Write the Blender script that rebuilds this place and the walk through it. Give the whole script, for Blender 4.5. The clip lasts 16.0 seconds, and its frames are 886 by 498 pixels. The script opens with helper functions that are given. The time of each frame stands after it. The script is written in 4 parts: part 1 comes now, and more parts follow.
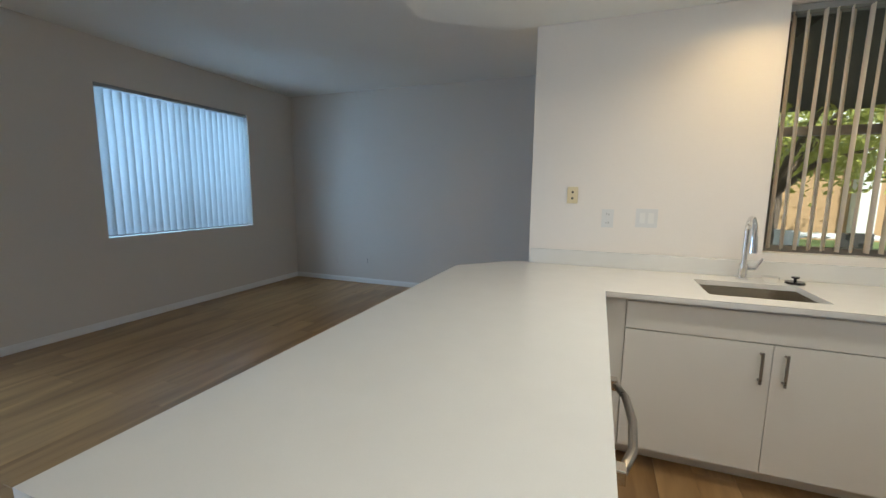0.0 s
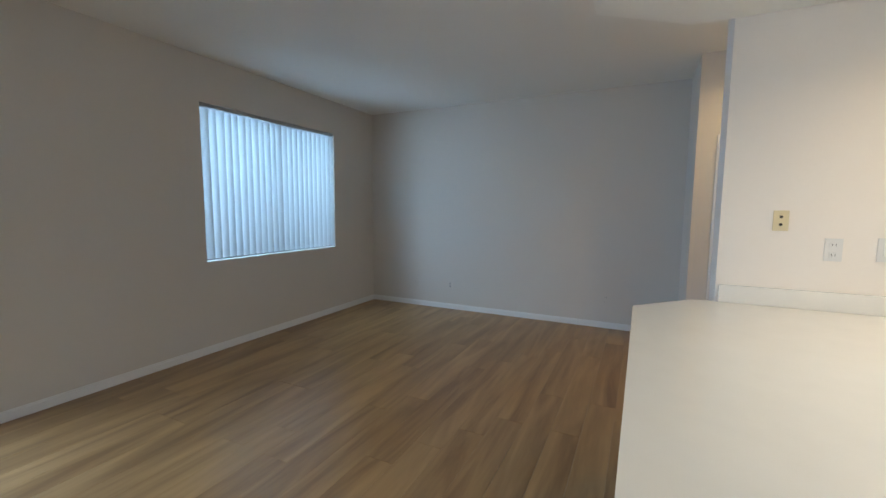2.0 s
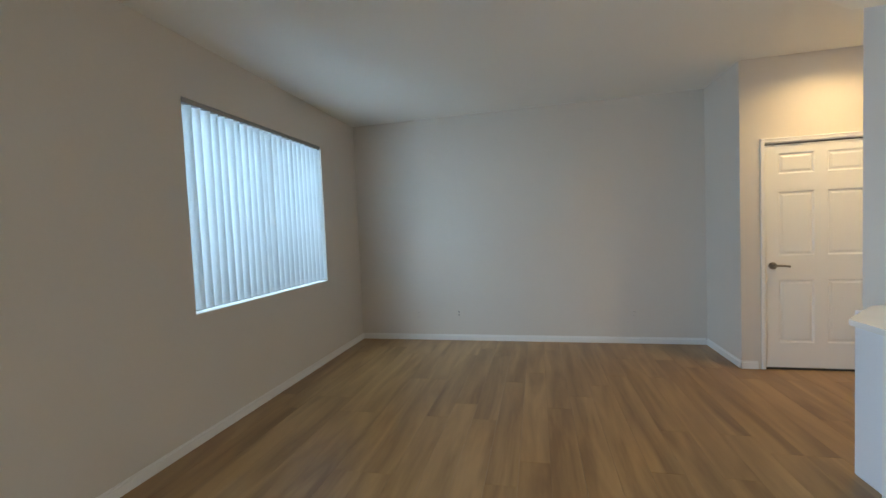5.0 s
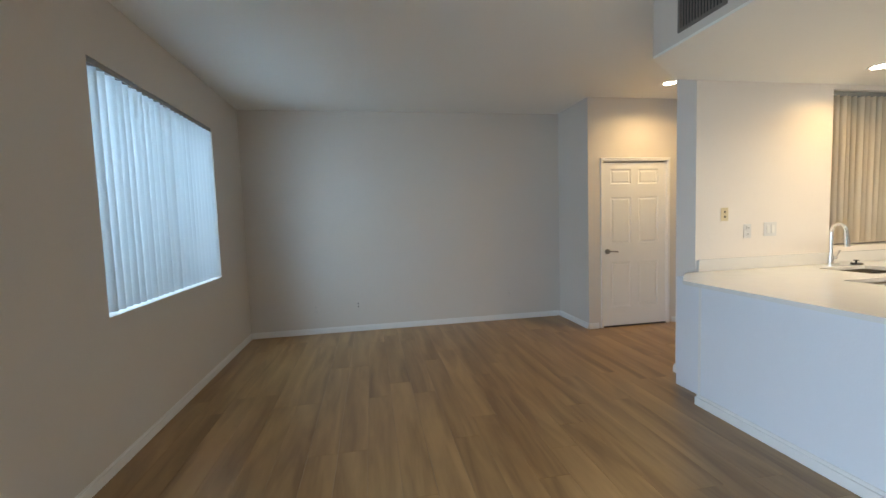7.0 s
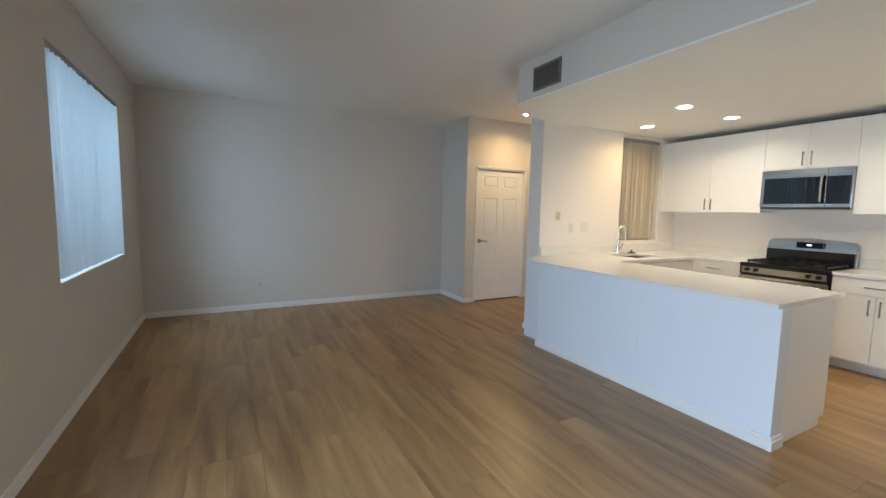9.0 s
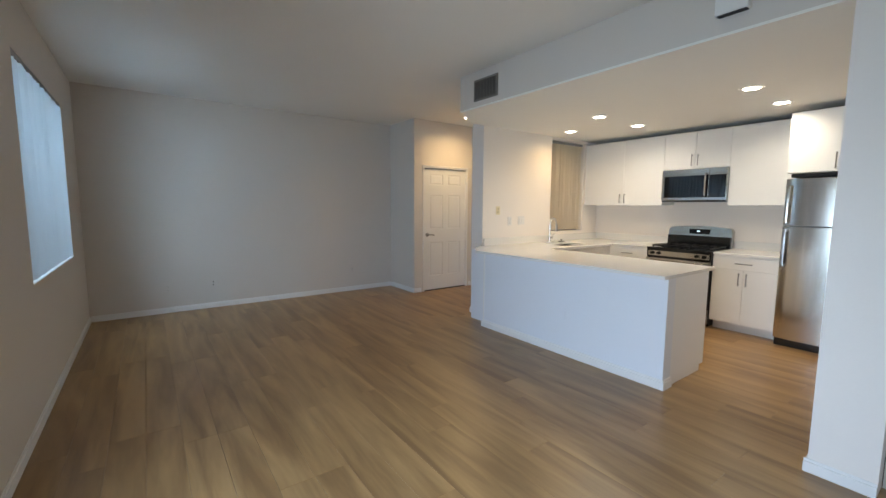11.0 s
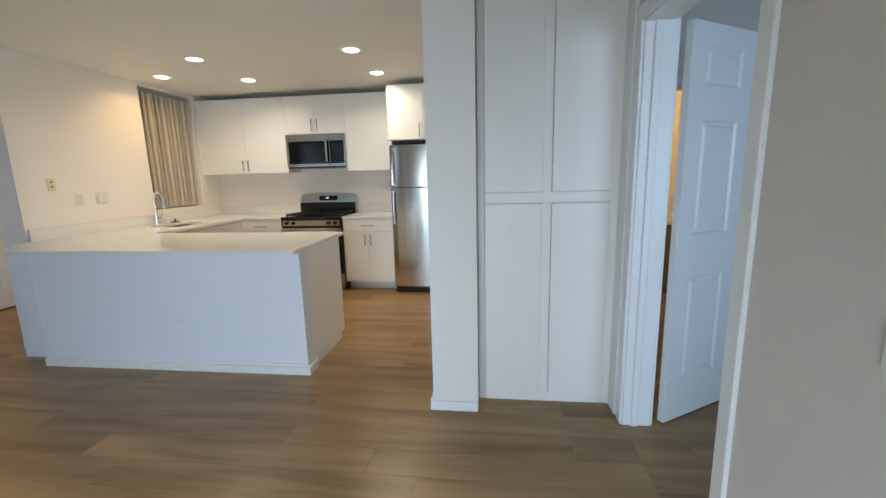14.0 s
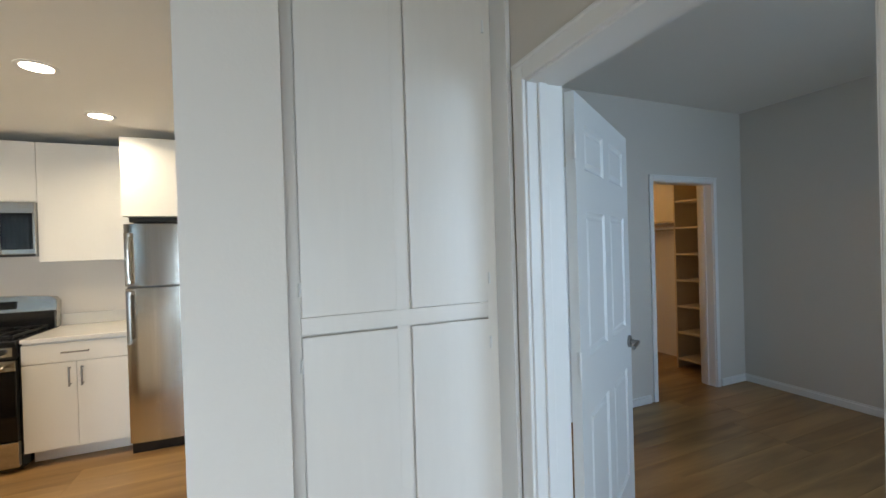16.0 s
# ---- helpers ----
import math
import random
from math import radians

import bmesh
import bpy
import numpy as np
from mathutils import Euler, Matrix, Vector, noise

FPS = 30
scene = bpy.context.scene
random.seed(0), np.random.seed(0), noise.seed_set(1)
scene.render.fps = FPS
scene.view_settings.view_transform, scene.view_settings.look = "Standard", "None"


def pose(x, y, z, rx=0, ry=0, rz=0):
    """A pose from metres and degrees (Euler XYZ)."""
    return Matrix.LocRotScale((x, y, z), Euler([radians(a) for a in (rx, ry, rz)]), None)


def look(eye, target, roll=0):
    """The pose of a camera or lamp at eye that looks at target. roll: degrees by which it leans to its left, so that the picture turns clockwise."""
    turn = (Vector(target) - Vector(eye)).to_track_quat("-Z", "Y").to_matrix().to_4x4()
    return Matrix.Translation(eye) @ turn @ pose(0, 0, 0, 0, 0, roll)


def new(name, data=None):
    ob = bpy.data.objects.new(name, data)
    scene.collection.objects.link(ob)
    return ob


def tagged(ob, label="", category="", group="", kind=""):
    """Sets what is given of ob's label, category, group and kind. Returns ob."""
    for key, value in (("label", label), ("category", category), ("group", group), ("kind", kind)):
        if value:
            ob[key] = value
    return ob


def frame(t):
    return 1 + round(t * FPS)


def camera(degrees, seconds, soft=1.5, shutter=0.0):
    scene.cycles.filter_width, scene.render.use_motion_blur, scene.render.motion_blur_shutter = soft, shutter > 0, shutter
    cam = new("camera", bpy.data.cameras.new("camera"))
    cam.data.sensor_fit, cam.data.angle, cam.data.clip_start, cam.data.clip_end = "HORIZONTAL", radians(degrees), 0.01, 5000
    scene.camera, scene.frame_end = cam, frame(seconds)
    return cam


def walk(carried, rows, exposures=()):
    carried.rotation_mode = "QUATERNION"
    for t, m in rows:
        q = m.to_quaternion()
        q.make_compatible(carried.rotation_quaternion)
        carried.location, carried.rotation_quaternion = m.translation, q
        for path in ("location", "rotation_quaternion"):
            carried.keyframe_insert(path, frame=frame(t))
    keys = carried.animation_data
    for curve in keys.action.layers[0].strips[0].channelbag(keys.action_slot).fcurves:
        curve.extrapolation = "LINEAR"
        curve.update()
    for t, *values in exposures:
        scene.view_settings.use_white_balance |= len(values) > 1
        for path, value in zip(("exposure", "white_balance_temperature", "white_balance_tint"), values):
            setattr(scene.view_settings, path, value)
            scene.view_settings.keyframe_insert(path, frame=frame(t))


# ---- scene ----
cam = camera(95.0, 16.0)
PATH = [
    (0, (0.228, 0.102, 1.384), (-0.476, 1.954, 1.105), 0.6),
    (0.5, (0.079, 0.189, 1.416), (-0.771, 1.987, 1.202), 0.6),
    (1, (-0.103, 0.271, 1.423), (-1.043, 2.027, 1.241), 0.8),
    (1.5, (-0.345, 0.244, 1.416), (-1.275, 2.005, 1.231), 0.7),
    (2, (-0.592, 0.195, 1.425), (-1.463, 1.984, 1.224), 0.4),
    (2.5, (-0.822, 0.197, 1.42), (-1.62, 2.018, 1.206), -0.0),
    (3, (-1.005, 0.293, 1.404), (-1.783, 2.126, 1.215), 0.0),
    (5.5, (-2.219, 0.343, 1.402), (-2.466, 2.326, 1.319), -2.9),
    (6, (-2.421, 0.306, 1.419), (-2.419, 2.304, 1.337), -2.7),
    (6.5, (-2.597, 0.204, 1.397), (-2.407, 2.191, 1.283), -2.1),
    (7, (-2.773, 0.026, 1.397), (-2.427, 1.991, 1.257), -1.9),
    (7.5, (-2.987, -0.152, 1.396), (-2.474, 1.775, 1.236), -1.7),
    (8, (-3.12, -0.356, 1.413), (-2.459, 1.523, 1.242), -0.6),
    (8.5, (-3.226, -0.569, 1.392), (-2.432, 1.258, 1.21), 0.7),
    (9, (-3.349, -0.695, 1.406), (-2.415, 1.064, 1.217), 1.2),
    (11.5, (-3.689, -1.034, 1.422), (-2.37, 0.454, 1.204), 0.3),
    (12, (-3.597, -0.978, 1.423), (-2.066, 0.29, 1.204), 0.4),
    (12.5, (-3.515, -0.962, 1.409), (-1.793, 0.028, 1.175), 0.3),
    (13, (-3.416, -0.931, 1.396), (-1.57, -0.218, 1.108), -0.3),
    (13.5, (-3.271, -0.884, 1.351), (-1.352, -0.442, 0.998), -1.0),
    (14, (-3.033, -0.858, 1.363), (-1.079, -0.618, 1.009), -1.4),
    (14.5, (-2.824, -0.81, 1.396), (-0.841, -0.757, 1.141), -1.1),
    (15, (-2.564, -0.734, 1.454), (-0.574, -0.905, 1.351), -0.6),
    (15.5, (-2.345, -0.704, 1.483), (-0.391, -1.132, 1.478), -1.0),
    (16, (-2.101, -0.749, 1.482), (-0.251, -1.509, 1.468), -1.7),
]
walk(cam, [(t, look(eye, target, roll)) for t, eye, target, roll in PATH], [(0, 0.76, 6250, 5), (1.5, 0.99, 6450, 6), (3, 1.3, 6800, 7), (5.5, 1.36, 7300, 6), (7, 1.26, 7300, 8), (9, 1.2, 7150, 9), (11.5, 1.07, 7200, 10), (13, 1.04, 7450, 9), (14.5, 0.87, 7550, 8), (16, 1.1, 8200, 9)])

# ---- daylight and lamps ----
world = bpy.data.worlds.new("sky")
scene.world = world
world.use_nodes = True
wn = world.node_tree.nodes
sky = wn.new("ShaderNodeTexSky")
sky.sky_type, sky.sun_disc = "NISHITA", False
sky.sun_elevation, sky.sun_rotation = radians(48), radians(150)
wn["Background"].inputs["Strength"].default_value = 0.15
world.node_tree.links.new(sky.outputs["Color"], wn["Background"].inputs["Color"])

sun = new("sun", bpy.data.lights.new("sun", "SUN"))
sun.data.energy, sun.data.angle, sun.data.color = 5.0, radians(0.5), (1.0, 0.94, 0.84)
sun.matrix_basis = look((6, -10, 14), (0, 0, 0))


def area_lamp(name, m, w, h, watts, colour, spread=180):
    lamp = new(name, bpy.data.lights.new(name, "AREA"))
    lamp.data.shape, lamp.data.size, lamp.data.size_y = "RECTANGLE", w, h
    lamp.data.energy, lamp.data.color, lamp.data.spread = watts, colour, radians(spread)
    lamp.matrix_basis = m
    return lamp


KITCHEN_W = 2.7
DAY = (0.46, 0.68, 1.0)
# sky light in the openings: balcony door, living room window, kitchen window, bedroom window
area_lamp("balcony_daylight", look((-4.42, -0.1, 0.86), (0, 0.9, -0.95)), 2.0, 1.5, 35, (0.49, 0.68, 1.0), 138)
area_lamp("window_daylight", look((-4.85, 3.56, 1.9), (-4.3, 3.56, 1.6)), 2.2, 1.6, 62, DAY)
area_lamp("bedroom_daylight", look((-4.2, -3.4, 1.5), (0, -2.9, 1.3)), 1.8, 1.4, 11.5, (0.36, 0.59, 1.0), 90)


# ---- materials ----
def material(name, base, rough=0.5, metal=0.0, spread=0.04, scale=3.0, bump=0.0, bump_scale=200.0, stretch=(1, 1, 1), fine=40.0, gloss=0.5):
    mat = bpy.data.materials.new(name)
    mat.use_nodes = True
    n, l = mat.node_tree.nodes, mat.node_tree.links
    b = n["Principled BSDF"]
    b.inputs["Roughness"].default_value, b.inputs["Metallic"].default_value, b.inputs["Specular IOR Level"].default_value = rough, metal, gloss
    co = n.new("ShaderNodeTexCoord")
    mp = n.new("ShaderNodeMapping")
    mp.inputs["Scale"].default_value = stretch
    l.new(co.outputs["Object"], mp.inputs["Vector"])
    big, small = n.new("ShaderNodeTexNoise"), n.new("ShaderNodeTexNoise")
    big.inputs["Scale"].default_value, small.inputs["Scale"].default_value = scale, fine
    big.inputs["Detail"].default_value = 4
    l.new(mp.outputs["Vector"], big.inputs["Vector"])
    l.new(mp.outputs["Vector"], small.inputs["Vector"])
    mix = n.new("ShaderNodeMix")
    mix.data_type = "FLOAT"
    mix.inputs["Factor"].default_value = 0.35
    l.new(big.outputs["Fac"], mix.inputs["A"])
    l.new(small.outputs["Fac"], mix.inputs["B"])
    ramp = n.new("ShaderNodeValToRGB")
    lo, hi = [c * (1 - spread) for c in base], [min(1, c * (1 + spread)) for c in base]
    ramp.color_ramp.elements[0].position, ramp.color_ramp.elements[1].position = 0.3, 0.7
    ramp.color_ramp.elements[0].color, ramp.color_ramp.elements[1].color = (*lo, 1), (*hi, 1)
    l.new(mix.outputs["Result"], ramp.inputs["Fac"])
    l.new(ramp.outputs["Color"], b.inputs["Base Color"])
    rr = n.new("ShaderNodeMapRange")
    rr.inputs["To Min"].default_value, rr.inputs["To Max"].default_value = max(0.02, rough * 0.85), min(1, rough * 1.15)
    l.new(mix.outputs["Result"], rr.inputs["Value"])
    l.new(rr.outputs["Result"], b.inputs["Roughness"])
    if bump:
        t = n.new("ShaderNodeTexNoise")
        t.inputs["Scale"].default_value = bump_scale
        t.inputs["Detail"].default_value = 3
        l.new(mp.outputs["Vector"], t.inputs["Vector"])
        bp = n.new("ShaderNodeBump")
        bp.inputs["Strength"].default_value, bp.inputs["Distance"].default_value = bump, 0.004
        l.new(t.outputs["Fac"], bp.inputs["Height"])
        l.new(bp.outputs["Normal"], b.inputs["Normal"])
    return mat


def wood_planks(name, dark, light, along):
    """Vinyl oak planks: a tone for each plank, long grain along one axis, soft sheen."""
    mat = bpy.data.materials.new(name)
    mat.use_nodes = True
    n, l = mat.node_tree.nodes, mat.node_tree.links
    b = n["Principled BSDF"]
    geo, info, isl = n.new("ShaderNodeNewGeometry"), n.new("ShaderNodeObjectInfo"), n.new("ShaderNodeNewGeometry")
    add = n.new("ShaderNodeMath")
    add.operation = "ADD"
    l.new(info.outputs["Random"], add.inputs[0])
    l.new(isl.outputs["Random Per Island"], add.inputs[1])
    fr = n.new("ShaderNodeMath")
    fr.operation = "FRACT"
    l.new(add.outputs[0], fr.inputs[0])
    off = n.new("ShaderNodeVectorMath")
    off.operation = "SCALE"
    off.inputs[0].default_value = (13.0, 7.0, 5.0)
    l.new(fr.outputs[0], off.inputs["Scale"])
    vec = n.new("ShaderNodeVectorMath")
    l.new(geo.outputs["Position"], vec.inputs[0])
    l.new(off.outputs["Vector"], vec.inputs[1])
    mp = n.new("ShaderNodeMapping")
    mp.inputs["Scale"].default_value = (5.5, 0.6, 1) if along == "y" else (0.6, 5.5, 1)
    l.new(vec.outputs["Vector"], mp.inputs["Vector"])
    grain, fine = n.new("ShaderNodeTexNoise"), n.new("ShaderNodeTexNoise")
    grain.inputs["Scale"].default_value, grain.inputs["Detail"].default_value, grain.inputs["Distortion"].default_value = 1.3, 3, 0.8
    fine.inputs["Scale"].default_value, fine.inputs["Detail"].default_value = 9.0, 4
    l.new(mp.outputs["Vector"], grain.inputs["Vector"])
    l.new(mp.outputs["Vector"], fine.inputs["Vector"])
    m1 = n.new("ShaderNodeMix")
    m1.data_type = "FLOAT"
    m1.inputs["Factor"].default_value = 0.16
    l.new(grain.outputs["Fac"], m1.inputs["A"])
    l.new(fine.outputs["Fac"], m1.inputs["B"])
    m2 = n.new("ShaderNodeMix")
    m2.data_type = "FLOAT"
    m2.inputs["Factor"].default_value = 0.09
    l.new(m1.outputs["Result"], m2.inputs["A"])
    l.new(fr.outputs[0], m2.inputs["B"])
    ramp = n.new("ShaderNodeValToRGB")
    ramp.color_ramp.elements[0].position, ramp.color_ramp.elements[1].position = 0.33, 0.66
    ramp.color_ramp.elements[0].color, ramp.color_ramp.elements[1].color = (*dark, 1), (*light, 1)
    l.new(m2.outputs["Result"], ramp.inputs["Fac"])
    l.new(ramp.outputs["Color"], b.inputs["Base Color"])
    rr = n.new("ShaderNodeMapRange")
    rr.inputs["To Min"].default_value, rr.inputs["To Max"].default_value = 0.26, 0.36
    l.new(fine.outputs["Fac"], rr.inputs["Value"])
    l.new(rr.outputs["Result"], b.inputs["Roughness"])
    bp = n.new("ShaderNodeBump")
    bp.inputs["Strength"].default_value, bp.inputs["Distance"].default_value = 0.04, 0.002
    l.new(fine.outputs["Fac"], bp.inputs["Height"])
    l.new(bp.outputs["Normal"], b.inputs["Normal"])
    return mat


def glowing(name, colour, strength):
    mat = bpy.data.materials.new(name)
    mat.use_nodes = True
    b = mat.node_tree.nodes["Principled BSDF"]
    b.inputs["Emission Color"].default_value, b.inputs["Emission Strength"].default_value = (*colour, 1), strength
    return mat


def slat_vinyl(name, base, through_share):
    """Thin vinyl that lets part of the daylight through."""
    mat = bpy.data.materials.new(name)
    mat.use_nodes = True
    n, l = mat.node_tree.nodes, mat.node_tree.links
    b = n["Principled BSDF"]
    b.inputs["Base Color"].default_value, b.inputs["Roughness"].default_value = (*base, 1), 0.5
    tr = n.new("ShaderNodeBsdfTranslucent")
    tr.inputs["Color"].default_value = (*base, 1)
    mx = n.new("ShaderNodeMixShader")
    mx.inputs["Fac"].default_value = through_share
    l.new(b.outputs["BSDF"], mx.inputs[1])
    l.new(tr.outputs["BSDF"], mx.inputs[2])
    l.new(mx.outputs["Shader"], n["Material Output"].inputs["Surface"])
    return mat


def clear_glass(name, rough=0.0):
    mat = bpy.data.materials.new(name)
    mat.use_nodes = True
    n, l = mat.node_tree.nodes, mat.node_tree.links
    fres, gl, tp, mx = n.new("ShaderNodeFresnel"), n.new("ShaderNodeBsdfGlossy"), n.new("ShaderNodeBsdfTransparent"), n.new("ShaderNodeMixShader")
    gl.inputs["Roughness"].default_value = rough
    tp.inputs["Color"].default_value = (0.93, 0.96, 0.95, 1)
    l.new(fres.outputs["Fac"], mx.inputs["Fac"])
    l.new(tp.outputs["BSDF"], mx.inputs[1])
    l.new(gl.outputs["BSDF"], mx.inputs[2])
    l.new(mx.outputs["Shader"], n["Material Output"].inputs["Surface"])
    return mat


GREIGE = material("greige_wall_paint", (0.665, 0.615, 0.555), 0.7, spread=0.015, scale=1.2, bump=0.12, bump_scale=90)
WHITE_WALL = material("white_wall_paint", (0.84, 0.785, 0.725), 0.6, spread=0.012, scale=1.2, bump=0.12, bump_scale=90)
CEILING = material("ceiling_paint", (0.82, 0.80, 0.75), 0.85, spread=0.015, scale=1.5, bump=0.2, bump_scale=70)
KITCHEN_CEILING = material("white_kitchen_ceiling_paint", (0.85, 0.838, 0.79), 0.7, spread=0.012, scale=1.5, bump=0.12, bump_scale=70)
TRIM = material("white_trim_paint", (0.82, 0.81, 0.79), 0.4, spread=0.01, scale=4, bump=0.03, bump_scale=60)
# white paint with some of the blue daylight mixed into its colour
HALF_WALL_DAYLIT = material("half_wall_paint_daylight_tint", (0.765, 0.785, 0.82), 0.6, spread=0.012, scale=1.2, bump=0.12, bump_scale=90)
PANTRY_PAINT = material("brushed_white_enamel", (0.84, 0.785, 0.725), 0.4, spread=0.02, scale=5, bump=0.08, bump_scale=50, stretch=(1, 1, 0.15))
DOOR_PAINT = material("white_door_enamel", (0.82, 0.82, 0.80), 0.35, spread=0.01, scale=4, bump=0.05, bump_scale=60, stretch=(1, 1, 0.12))
LAMINATE = material("white_cabinet_laminate", (0.82, 0.81, 0.78), 0.38, spread=0.008, scale=6)
QUARTZ = material("white_quartz", (0.80, 0.785, 0.75), 0.14, spread=0.02, scale=9, fine=260)
OAK = wood_planks("oak_vinyl_planks", (0.202, 0.108, 0.043), (0.412, 0.250, 0.108), "y")
SUBFLOOR = material("dark_joint", (0.14, 0.08, 0.04), 0.8, spread=0.1)
# brushed steel; broad tone streaks in both colours stand in for soft reflections
STEEL = material("brushed_steel_reflection_streaks", (0.55, 0.52, 0.47), 0.2, 1.0, spread=0.2, scale=2, fine=30, bump=0.03, bump_scale=120, stretch=(1, 0.05, 6))
STEEL_UP = material("brushed_steel_upright_reflection_streaks", (0.60, 0.585, 0.555), 0.17, 1.0, spread=0.18, scale=1.2, fine=30, bump=0.04, bump_scale=120, stretch=(6, 8, 0.05))
CHROME = material("chrome", (0.75, 0.75, 0.76), 0.08, 1.0, spread=0.02)
NICKEL = material("satin_nickel", (0.31, 0.30, 0.29), 0.28, 1.0, spread=0.05)
BLACK_GLASS = material("black_glass", (0.006, 0.006, 0.007), 0.03, spread=0.1, gloss=0.38)
BLACK_ENAMEL = material("black_enamel", (0.010, 0.010, 0.011), 0.15, spread=0.1, gloss=0.5)
IRON = material("cast_iron", (0.012, 0.012, 0.012), 0.45, spread=0.2, bump=0.1, gloss=0.3)
# near-black for dark parts, and for gaps and slots drawn as shade
DARK = material("dark_recess", (0.03, 0.03, 0.03), 0.7, spread=0.1)
PLATE = material("wall_plate_plastic", (0.73, 0.725, 0.71), 0.3, spread=0.01)
PLASTIC = material("white_plastic", (0.80, 0.79, 0.76), 0.35, spread=0.01)
IVORY = material("ivory_plastic", (0.72, 0.62, 0.40), 0.35, spread=0.02)
GREY_PLASTIC = material("grey_plastic", (0.30, 0.30, 0.29), 0.4, spread=0.03)
VENT_PAINT = material("grey_vent_enamel", (0.17, 0.15, 0.13), 0.5, spread=0.05)
ALUMINIUM = material("bronze_aluminium", (0.28, 0.26, 0.24), 0.4, 0.6, spread=0.03)
SLAT_DAY = slat_vinyl("white_blind_vinyl", (0.76, 0.80, 0.82), 0.42)
# ivory warmed and lightened in colour for the downlight falling on the slats
SLAT_KITCHEN_WARM_LIT = slat_vinyl("ivory_blind_vinyl_warm_lit", (0.85, 0.77, 0.65), 0.3)
GLASS = clear_glass("window_glass")
LED = glowing("led_diffuser", (1.0, 0.95, 0.86), 9.0)
BARK = material("bark", (0.12, 0.085, 0.06), 0.9, spread=0.3, scale=8, bump=0.5, bump_scale=30)
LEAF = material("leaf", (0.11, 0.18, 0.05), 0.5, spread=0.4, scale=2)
# pale yellow base carries the sun glare on the trees beyond the patio
LEAF_SUN_WASHED = slat_vinyl("sun_washed_leaf", (0.50, 0.50, 0.13), 0.5)
CONCRETE = material("patio_concrete", (0.38, 0.36, 0.33), 0.85, spread=0.12, scale=1.5, bump=0.2)
STUCCO = material("tan_stucco", (0.42, 0.26, 0.14), 0.9, spread=0.08, scale=2, bump=0.4, bump_scale=60)
WHITE_STUCCO = material("white_stucco", (0.75, 0.73, 0.70), 0.9, spread=0.05, scale=2, bump=0.4, bump_scale=60)
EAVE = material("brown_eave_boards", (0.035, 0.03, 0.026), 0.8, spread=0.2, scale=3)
GRASS = material("lawn", (0.10, 0.14, 0.04), 0.9, spread=0.35, scale=1.2, bump=0.6, bump_scale=30)
SHELF_WOOD = material("closet_shelf", (0.68, 0.58, 0.44), 0.55, spread=0.04)
VANITY = material("brown_vanity", (0.20, 0.11, 0.05), 0.45, spread=0.15, scale=3, stretch=(6, 6, 0.6))


# ---- building blocks ----
def block(lo, hi, bevel=0.0, seg=2):
    bm = bmesh.new()
    bmesh.ops.create_cube(bm, size=1.0)
    for v in bm.verts:
        v.co = Vector([lo[i] + (v.co[i] + 0.5) * (hi[i] - lo[i]) for i in range(3)])
    if bevel:
        bmesh.ops.bevel(bm, geom=bm.edges[:], offset=bevel, segments=seg, affect="EDGES", profile=0.7)
    return bm


def joined(*bms):
    out = bmesh.new()
    for b in bms:
        m = bpy.data.meshes.new("tmp")
        b.to_mesh(m)
        b.free()
        out.from_mesh(m)
        bpy.data.meshes.remove(m)
    return out


def rod(a, b, r, sides=14, r2=None):
    a, b = Vector(a), Vector(b)
    bm = bmesh.new()
    d = b - a
    bmesh.ops.create_cone(bm, cap_ends=True, segments=sides, radius1=r, radius2=r if r2 is None else r2, depth=d.length)
    q = d.to_track_quat("Z", "Y").to_matrix().to_4x4()
    bmesh.ops.transform(bm, matrix=Matrix.Translation((a + b) / 2) @ q, verts=bm.verts)
    return bm


def tube(points, r, sides=12):
    """A round tube along a line of points."""
    bm = bmesh.new()
    pts = [Vector(p) for p in points]
    rings, side = [], None
    for i, p in enumerate(pts):
        d = (pts[min(i + 1, len(pts) - 1)] - pts[max(i - 1, 0)]).normalized()
        if side is None:
            side = d.orthogonal().normalized()
        side = (side - d * side.dot(d)).normalized()
        up = d.cross(side)
        rings.append([bm.verts.new(p + r * (math.cos(k * math.tau / sides) * side + math.sin(k * math.tau / sides) * up)) for k in range(sides)])
    for a, b in zip(rings, rings[1:]):
        for k in range(sides):
            bm.faces.new((a[k], a[(k + 1) % sides], b[(k + 1) % sides], b[k]))
    bm.faces.new(rings[0][::-1])
    bm.faces.new(rings[-1])
    return bm


def prism(outline, z0, z1, bevel=0.0):
    bm = bmesh.new()
    bottom = [bm.verts.new((x, y, z0)) for x, y in outline]
    top = [bm.verts.new((x, y, z1)) for x, y in outline]
    n = len(outline)
    bm.faces.new(bottom[::-1])
    bm.faces.new(top)
    for i in range(n):
        bm.faces.new((bottom[i], bottom[(i + 1) % n], top[(i + 1) % n], top[i]))
    bmesh.ops.recalc_face_normals(bm, faces=bm.faces[:])
    if bevel:
        bmesh.ops.bevel(bm, geom=bm.edges[:], offset=bevel, segments=2, affect="EDGES")
    return bm


def mesh_of(name, bm, mat, smooth=False):
    me = bpy.data.meshes.new(name)
    bm.to_mesh(me)
    bm.free()
    me.materials.append(mat)
    if smooth:
        me.shade_smooth()
        me.set_sharp_from_angle(angle=radians(35))
    return me


def single(name, bm, mat, label="", category="", group="", kind="", smooth=False):
    return tagged(new(name, mesh_of(name, bm, mat, smooth)), label, category, group, kind)


